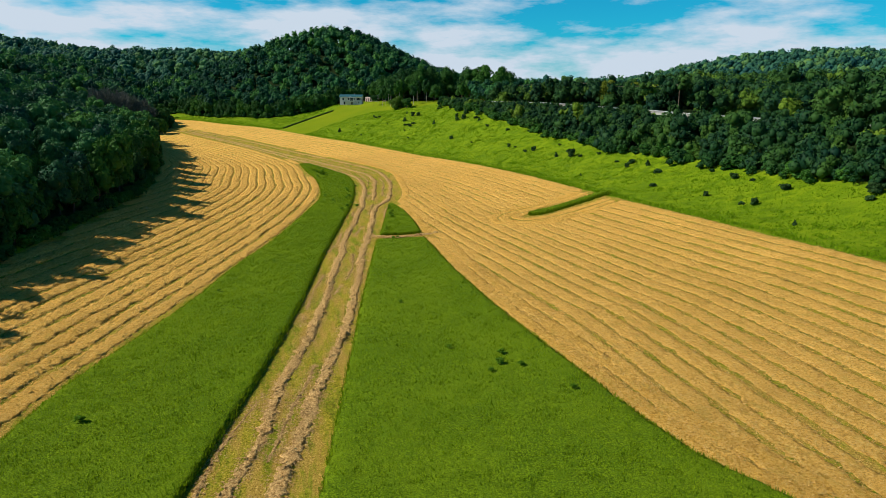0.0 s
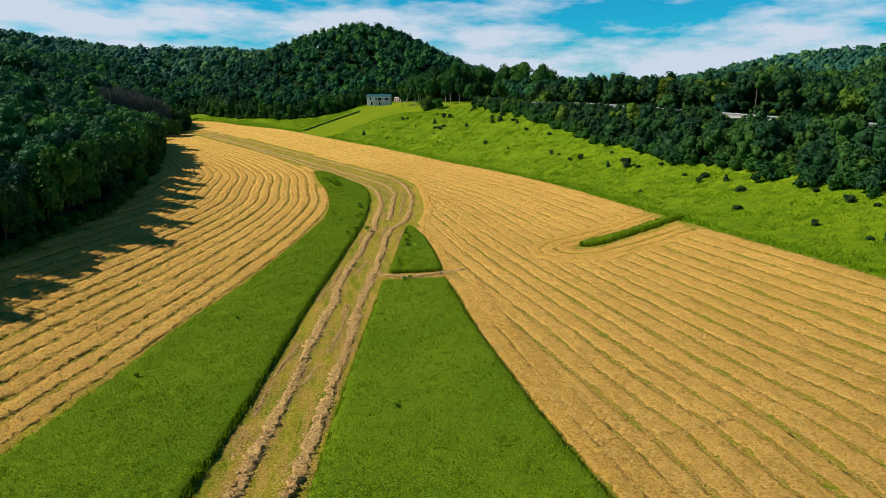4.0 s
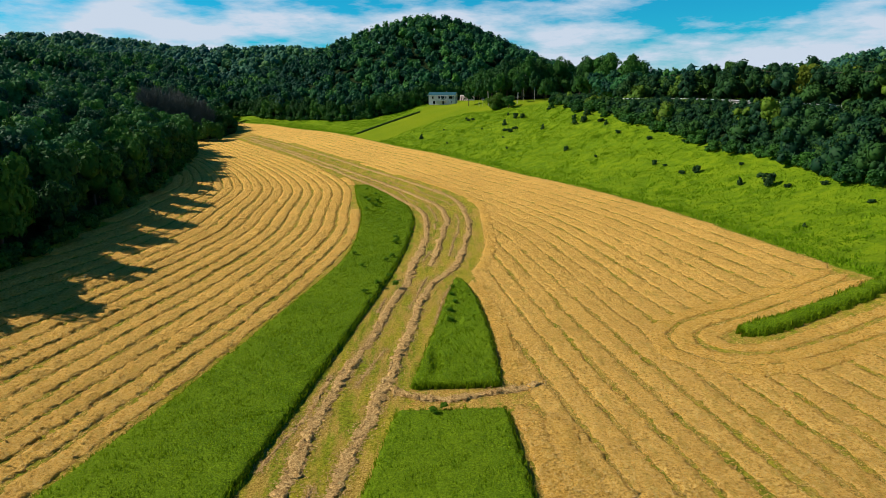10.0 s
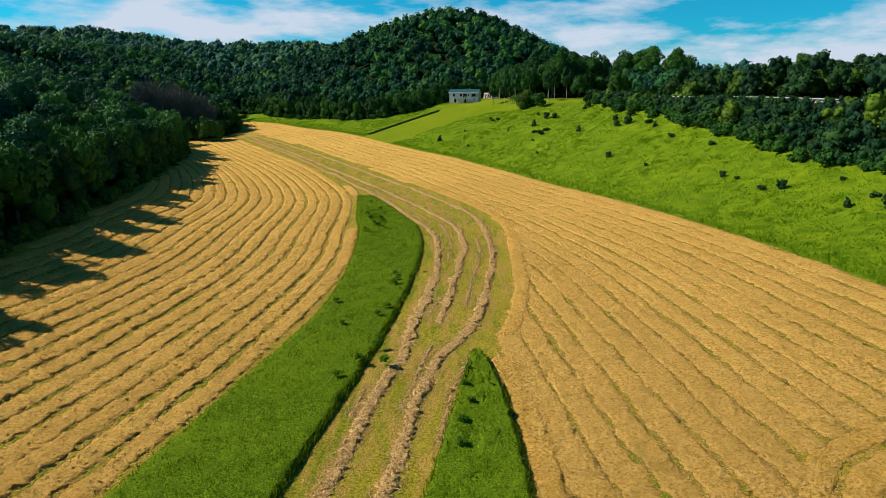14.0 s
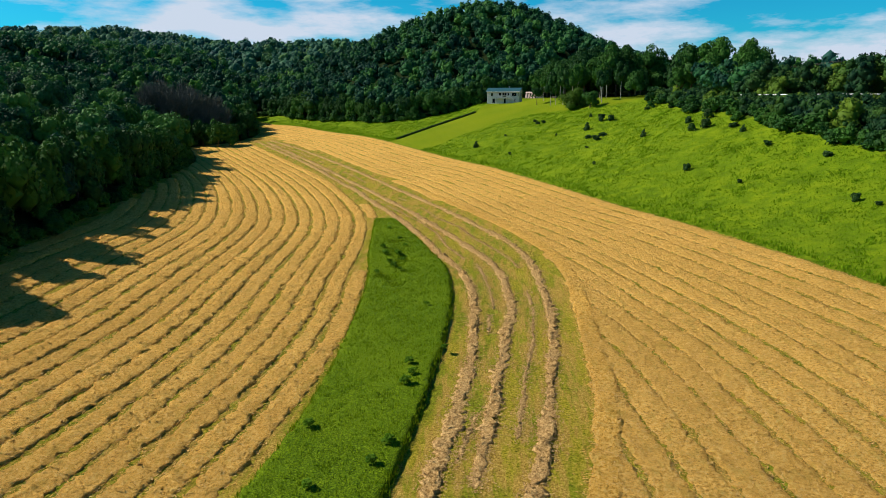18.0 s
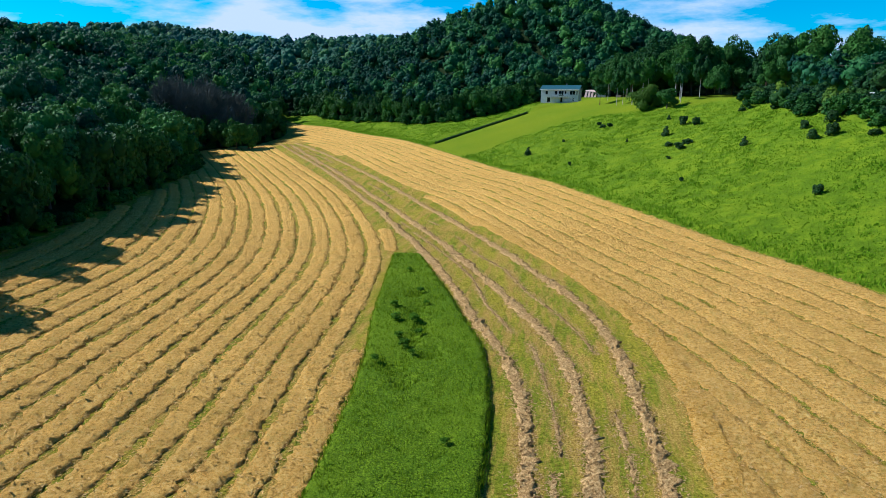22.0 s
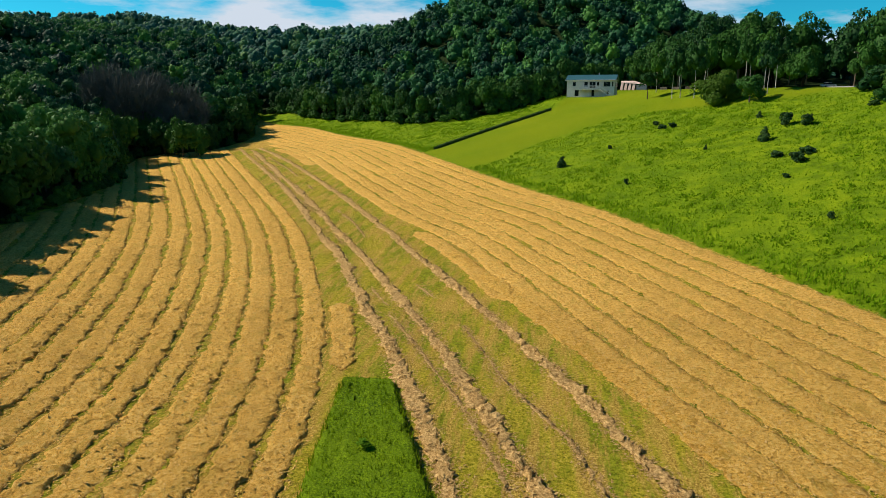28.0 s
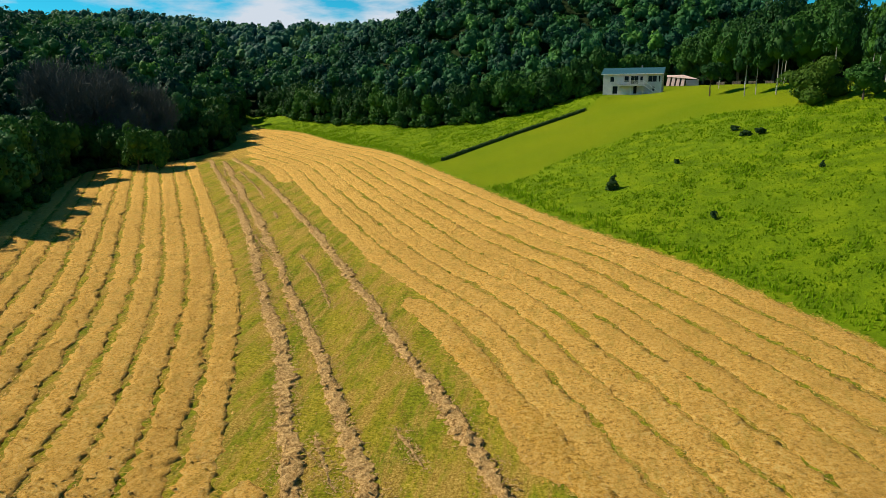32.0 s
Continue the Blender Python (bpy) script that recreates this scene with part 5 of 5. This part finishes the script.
def build_house():
    L, D, H = 14.6, 8.6, 5.3
    house = new("house")
    house.matrix_world = pose(2.0, 475.0, 22.35, 0, 0, -11)
    tagged(house, "pale two-storey house with teal metal roof and deck", "house")
    holes = [(1.7, 2.8, 3.3, 4.7), (5.3, 6.5, 3.2, 4.8), (6.9, 8.9, 2.75, 4.8), (9.2, 10.0, 3.3, 4.7), (11.2, 13.4, 3.2, 4.8), (2.4, 3.8, 0.25, 2.3), (7.6, 8.6, 0.25, 2.3), (12.2, 13.0, 0.9, 2.1), (13.75, 14.3, 3.2, 4.8)]
    part("front_wall", wall_with_holes(bmesh.new(), L, -0.8, H, holes), SIDING, house)
    part("back_wall", boxed((0, L, D - 0.25, D, -0.8, H)), SIDING, house)
    for x, n in ((0, 0), (L - 0.25, 1)):
        bm = boxed((x, x + 0.25, 0.25, D - 0.25, -0.8, H))
        g = [bm.verts.new(v) for v in ((x, 0, H), (x, D, H), (x, D / 2, H + 1.5), (x + 0.25, 0, H), (x + 0.25, D, H), (x + 0.25, D / 2, H + 1.5))]
        for q in ((0, 2, 1), (3, 4, 5), (0, 1, 4, 3), (1, 2, 5, 4), (2, 0, 3, 5)):
            bm.faces.new([g[k] for k in q])
        part("gable_wall", bm, SIDING, house)
    part("floor_slab", boxed((0.25, L - 0.25, 0.25, D - 0.25, -0.5, 0.0), (0.25, L - 0.25, 0.25, D - 0.25, 2.45, 2.6)), CONCRETE, house)
    part("ceiling", boxed((0.25, L - 0.25, 0.25, D - 0.25, H - 0.1, H)), SIDING, house)
    for side in (0, 1):
        r = new("roof")
        r.parent = house
        ang = math.atan2(1.5, D / 2)
        y = -0.55 if side == 0 else D + 0.55
        r.matrix_local = Matrix.Translation((-0.5, y, H - 0.18 + 0.02)) @ Matrix.Rotation(ang if side == 0 else -ang, 4, "X")
        s = 1 if side == 0 else -1
        run = (D / 2 + 0.55) / math.cos(ang)
        part("roof_sheet", boxed((0, L + 1.0, min(0, s * run), max(0, s * run), 0, 0.12)), ROOF, r)
        for k in range(24):
            x = 0.15 + k * (L + 0.7) / 23
            part("seam", boxed((x - 0.025, x + 0.025, min(0, s * run), max(0, s * run), 0.12, 0.17)), ROOF, r)
        part("gutter", boxed((0, L + 1.0, min(-s * 0.12, 0), max(-s * 0.12, 0), -0.02, 0.14)), TRIM, r)
    part("ridge_cap", boxed((-0.5, L + 0.5, D / 2 - 0.2, D / 2 + 0.2, H + 1.50, H + 1.60)), ROOF, house)
    part("chimney", boxed((9.0, 9.35, D / 2 + 0.8, D / 2 + 1.15, H + 0.8, H + 2.3)), CONCRETE, house)
    for h in holes:
        opening(house, *h, "door" if h[3] < 2.5 and h[2] < 0.5 or h[2] < 3.0 and h[2] > 2 else "window")
    side = Matrix.Translation((L, 0, 0)) @ Matrix.Rotation(radians(90), 4, "Z") @ Matrix.Translation((0, -0.02, 0))
    for a, b in ((1.2, 2.3), (5.6, 6.7)):
        e = new("window")
        e.parent, e.matrix_local = house, side
        part("frame", boxed((a, b, -0.06, 0.0, 3.3, 4.6)), TRIM, e)
        part("pane", boxed((a + 0.08, b - 0.08, -0.085, -0.06, 3.38, 4.52)), GLASS, e)
    deck = new("deck")
    deck.parent = house
    x0, x1, y0 = 4.0, 10.4, -2.4
    part("joist_frame", boxed((x0, x1, y0, y0 + 0.06, 2.30, 2.52), (x0, x0 + 0.06, y0 + 0.06, -0.01, 2.30, 2.52), (x1 - 0.06, x1, y0 + 0.06, -0.01, 2.30, 2.52)), TRIM, deck)
    for k in range(16):
        y = y0 + k * 0.149
        part("board", boxed((x0, x1, y, y + 0.14, 2.52, 2.56)), DECK, deck)
    for x in (x0 + 0.08, (x0 + x1) / 2, x1 - 0.2):
        part("post", boxed((x, x + 0.12, y0 + 0.08, y0 + 0.2, -0.8, 2.3)), TRIM, deck)
    part("handrail", boxed((x0, x1, y0, y0 + 0.09, 3.48, 3.55), (x0, x0 + 0.09, y0 + 0.09, -0.01, 3.48, 3.55)), TRIM, deck)
    for k in range(41):
        x = x0 + 0.02 + k * (x1 - x0 - 0.08) / 40
        part("baluster", boxed((x, x + 0.04, y0 + 0.02, y0 + 0.06, 2.56, 3.48)), TRIM, deck)
    stair = new("stair")
    stair.parent = house
    n = 14
    for k in range(n):
        z = 2.52 - k * 0.185
        x = x1 + k * 0.25
        part("tread", boxed((x, x + 0.27, y0, y0 + 1.0, z - 0.05, z)), DECK, stair)
    for y in (y0, y0 + 0.97):
        bm = bmesh.new()
        rod(bm, (x1, y, 2.45), (x1 + n * 0.25, y, 2.45 - n * 0.185), 0.09, 0.09, 6)
        part("stringer", bm, TRIM, stair)
        part("handrail", rod(bmesh.new(), (x1, y, 3.45), (x1 + n * 0.25, y, 3.45 - n * 0.185), 0.05, 0.05, 6), TRIM, stair)
        for k in range(0, n + 1, 3):
            part("baluster", boxed((x1 + k * 0.25, x1 + k * 0.25 + 0.05, y - 0.02, y + 0.03, 2.4 - k * 0.185, 3.45 - k * 0.185)), TRIM, stair)


build_house()


def build_camp():
    """An awning tent with pale leaning panels beside the house, and things lying under the trees."""
    cloth, stripe, dark = plain("pale_canvas", (0.72, 0.55, 0.50), 0.8), plain("lilac_canvas", (0.55, 0.45, 0.58), 0.8), plain("tent_gap_shade", (0.05, 0.05, 0.06), 0.6)
    tent = new("awning_tent")
    tent.matrix_world = pose(19.6, 488.0, float(height(22, 488)) - 0.05, 0, 0, -8)
    tagged(tent, "pale pink and lilac awning tent beside the house", "tent")
    for k in range(4):
        bm = bmesh.new()
        x = k * 1.25
        v = [bm.verts.new(p) for p in ((x, -1.2, 0), (x + 0.85, -1.2, 0), (x + 1.15, 0, 2.5), (x + 0.4, 0, 2.5), (x, -1.25, 0), (x + 0.85, -1.25, 0), (x + 1.15, -0.05, 2.54), (x + 0.4, -0.05, 2.54))]
        for q in ((3, 2, 1, 0), (4, 5, 6, 7), (0, 1, 5, 4), (1, 2, 6, 5), (2, 3, 7, 6), (3, 0, 4, 7)):
            bm.faces.new([v[j] for j in q])
        part("panel", bm, cloth, tent)
    part("side_wall", boxed((5.2, 8.4, -0.6, 2.2, 0, 1.6)), stripe, tent, "lilac canvas wall")
    bm = bmesh.new()
    v = [bm.verts.new(p) for p in ((0.2, -0.2, 2.5), (8.6, -0.8, 1.7), (8.6, 2.4, 1.7), (0.2, 2.6, 2.5), (4.4, 1.0, 3.0), (0.2, 1.1, 2.95))]
    for q in ((0, 1, 4, 5), (1, 2, 4), (2, 3, 5, 4), (3, 0, 5), (3, 2, 1, 0)):
        bm.faces.new([v[j] for j in q])
    part("roof_cloth", bm, cloth, tent)
    # near-black slabs stand in for the shade in the gaps between panels
    for k in range(4):
        part("dark_gap", boxed((0.9 + k * 1.25, 1.25 + k * 1.25, -0.15, 0.0, 0, 2.2)), dark, tent)
    rng = np.random.default_rng(3)
    logs = plain("stacked_firewood", (0.30, 0.24, 0.20), 0.9, 0, 5, 0.4)
    for j in range(4):
        x, y = 31.5 + j * 3.4, 481 - j * 2.2
        pile = new("firewood_stack")
        pile.matrix_world = spot(x, y, -20)
        tagged(pile, "stack of grey split logs under the trees", "firewood", "firewood stacks")
        for k in range(18):
            a = (k % 6) * 0.33
            z = (k // 6) * 0.3 + 0.14
            part("log", rod(bmesh.new(), (a, 0, z), (a + rng.normal(0, 0.03), 1.2, z), 0.15, 0.14, 7), logs, pile)
    paint, tyre, rim = plain("white_car_paint", (0.80, 0.81, 0.82), 0.25), plain("tyre_rubber", (0.02, 0.02, 0.02), 0.9), plain("wheel_rim", (0.5, 0.5, 0.52), 0.3, 0.8)
    car = new("car")
    car.matrix_world = spot(77, 470, 20, 0.05)
    tagged(car, "white parked car on the drive under trees", "car")
    bm = boxed((-2.2, 2.2, -0.85, 0.85, 0.35, 0.95))
    bmesh.ops.bevel(bm, geom=bm.edges[:], offset=0.12, segments=2, affect="EDGES")
    part("body", bm, paint, car)
    bm = boxed((-1.3, 1.1, -0.75, 0.75, 0.95, 1.48))
    for v in bm.verts:
        if v.co.z > 1.2:
            v.co.x *= 0.72
            v.co.y *= 0.86
    bmesh.ops.bevel(bm, geom=bm.edges[:], offset=0.06, segments=2, affect="EDGES")
    part("cabin", bm, GLASS, car, "dark glazed cabin")
    part("roof_panel", boxed((-0.9, 0.75, -0.62, 0.62, 1.47, 1.52)), paint, car)
    for x in (-1.4, 1.4):
        for y in (-0.82, 0.82):
            w = new("wheel")
            w.parent = car
            part("tyre", rod(bmesh.new(), (x, y - 0.1, 0.32), (x, y + 0.1, 0.32), 0.33, 0.33, 18), tyre, w)
            part("rim", rod(bmesh.new(), (x, y - 0.11, 0.32), (x, y + 0.11, 0.32), 0.2, 0.2, 12), rim, w)


build_camp()


def build_road():
    asphalt, steel, wood, white = plain("grey_asphalt", (0.30, 0.29, 0.28), 0.9, 0, 4, 0.15), plain("galvanised_rail", (0.62, 0.63, 0.64), 0.4, 0.5), plain("pole_wood", (0.16, 0.12, 0.09), 0.9, 0, 4, 0.3), plain("road_paint", (0.75, 0.75, 0.72), 0.7)
    p = resample(ROAD, 2.0)
    z = np.maximum(height(p[:, 0], p[:, 1]), height(p[:, 0] - 2, p[:, 1])) + 0.35
    z = np.convolve(np.pad(z, 6, "edge"), np.ones(13) / 13, "valid")
    V = []
    for off, dz in ((-4.6, -1.6), (-3.6, 0.0), (3.6, 0.0), (4.6, -1.2)):
        q = offset(p, off)
        V.append(np.column_stack([q, z + dz]))
    V = np.stack(V, 1)
    i = np.arange(len(p) * 4).reshape(len(p), 4)
    faces = np.stack([i[:-1, :-1], i[:-1, 1:], i[1:, 1:], i[1:, :-1]], -1).reshape(-1, 4)
    thing("road", mesh_of("road", V.reshape(-1, 3), faces, asphalt), "pale grey asphalt road along the hillside shelf", "road", kind="structure")
    rail = new("guard_rail")
    tagged(rail, "galvanised steel guard rail on posts beside the road", "guard rail")
    q = offset(p, -3.3)
    keep = (p[:, 1] > 100) & (p[:, 1] < 372)
    q, zz = q[keep], z[keep]
    prof = [(-0.04, 0.45), (0.03, 0.52), (-0.02, 0.60), (0.03, 0.68), (-0.04, 0.76), (-0.07, 0.76), (-0.07, 0.45)]
    t = np.gradient(q, axis=0)
    t /= np.linalg.norm(t, axis=1)[:, None]
    nr = np.stack([t[:, 1], -t[:, 0]], 1)
    W = np.stack([np.column_stack([q + a * nr, zz + b]) for a, b in prof], 1)
    k = len(prof)
    i = np.arange(len(q) * k).reshape(len(q), k)
    nx = np.roll(i, -1, 1)
    faces = np.stack([i[:-1], nx[:-1], nx[1:], i[1:]], -1).reshape(-1, 4)
    new("beam", mesh_of("beam", W.reshape(-1, 3), faces, steel)).parent = rail
    post = boxed((-0.07, 0.07, -0.07, 0.07, -0.6, 0.78))
    first = part("post", post, steel, rail)
    first.location = (*(q[0] - 0.15 * nr[0]), zz[0])
    for j in range(2, len(q), 2):
        c = first.copy()
        scene.collection.objects.link(c)
        c.location = (*(q[j] - 0.15 * nr[j]), zz[j])
    spots = ((101, 352), (112, 322), (84, 470), (118, 240))
    tops = []
    for x, y in spots:
        pole = new("utility_pole")
        pole.matrix_world = spot(x, y)
        tagged(pole, "grey wooden utility pole with a cross-arm", "utility pole", "poles along the road")
        part("shaft", rod(bmesh.new(), (0, 0, -1), (0, 0, 10.5), 0.17, 0.11, 9), wood, pole)
        part("cross_arm", boxed((-1.1, 1.1, -0.06, 0.06, 9.7, 9.85)), wood, pole)
        for a in (-1.0, 0.0, 1.0):
            part("insulator", rod(bmesh.new(), (a, 0, 9.85), (a, 0, 10.1), 0.06, 0.04, 7), white, pole)
        tops.append(Vector((x, y, float(height(x, y)) + 10.1)))
    order = [tops[3], tops[1], tops[0], tops[2]]
    for a, b in zip(order[:-1], order[1:]):
        for s in (-1.0, 1.0):
            bm = bmesh.new()
            last = None
            for k in range(13):
                u = k / 12
                c = a.lerp(b, u) + Vector((s, 0, -1.2 * 4 * u * (1 - u)))
                if last is not None:
                    rod(bm, last, c, 0.018, 0.018, 4)
                last = c
            me = bpy.data.meshes.new("power_line")
            bm.to_mesh(me)
            bm.free()
            me.materials.append(wood)
            thing("power_line", me, "thin sagging power line between two poles", "power line", "power lines")


build_road()
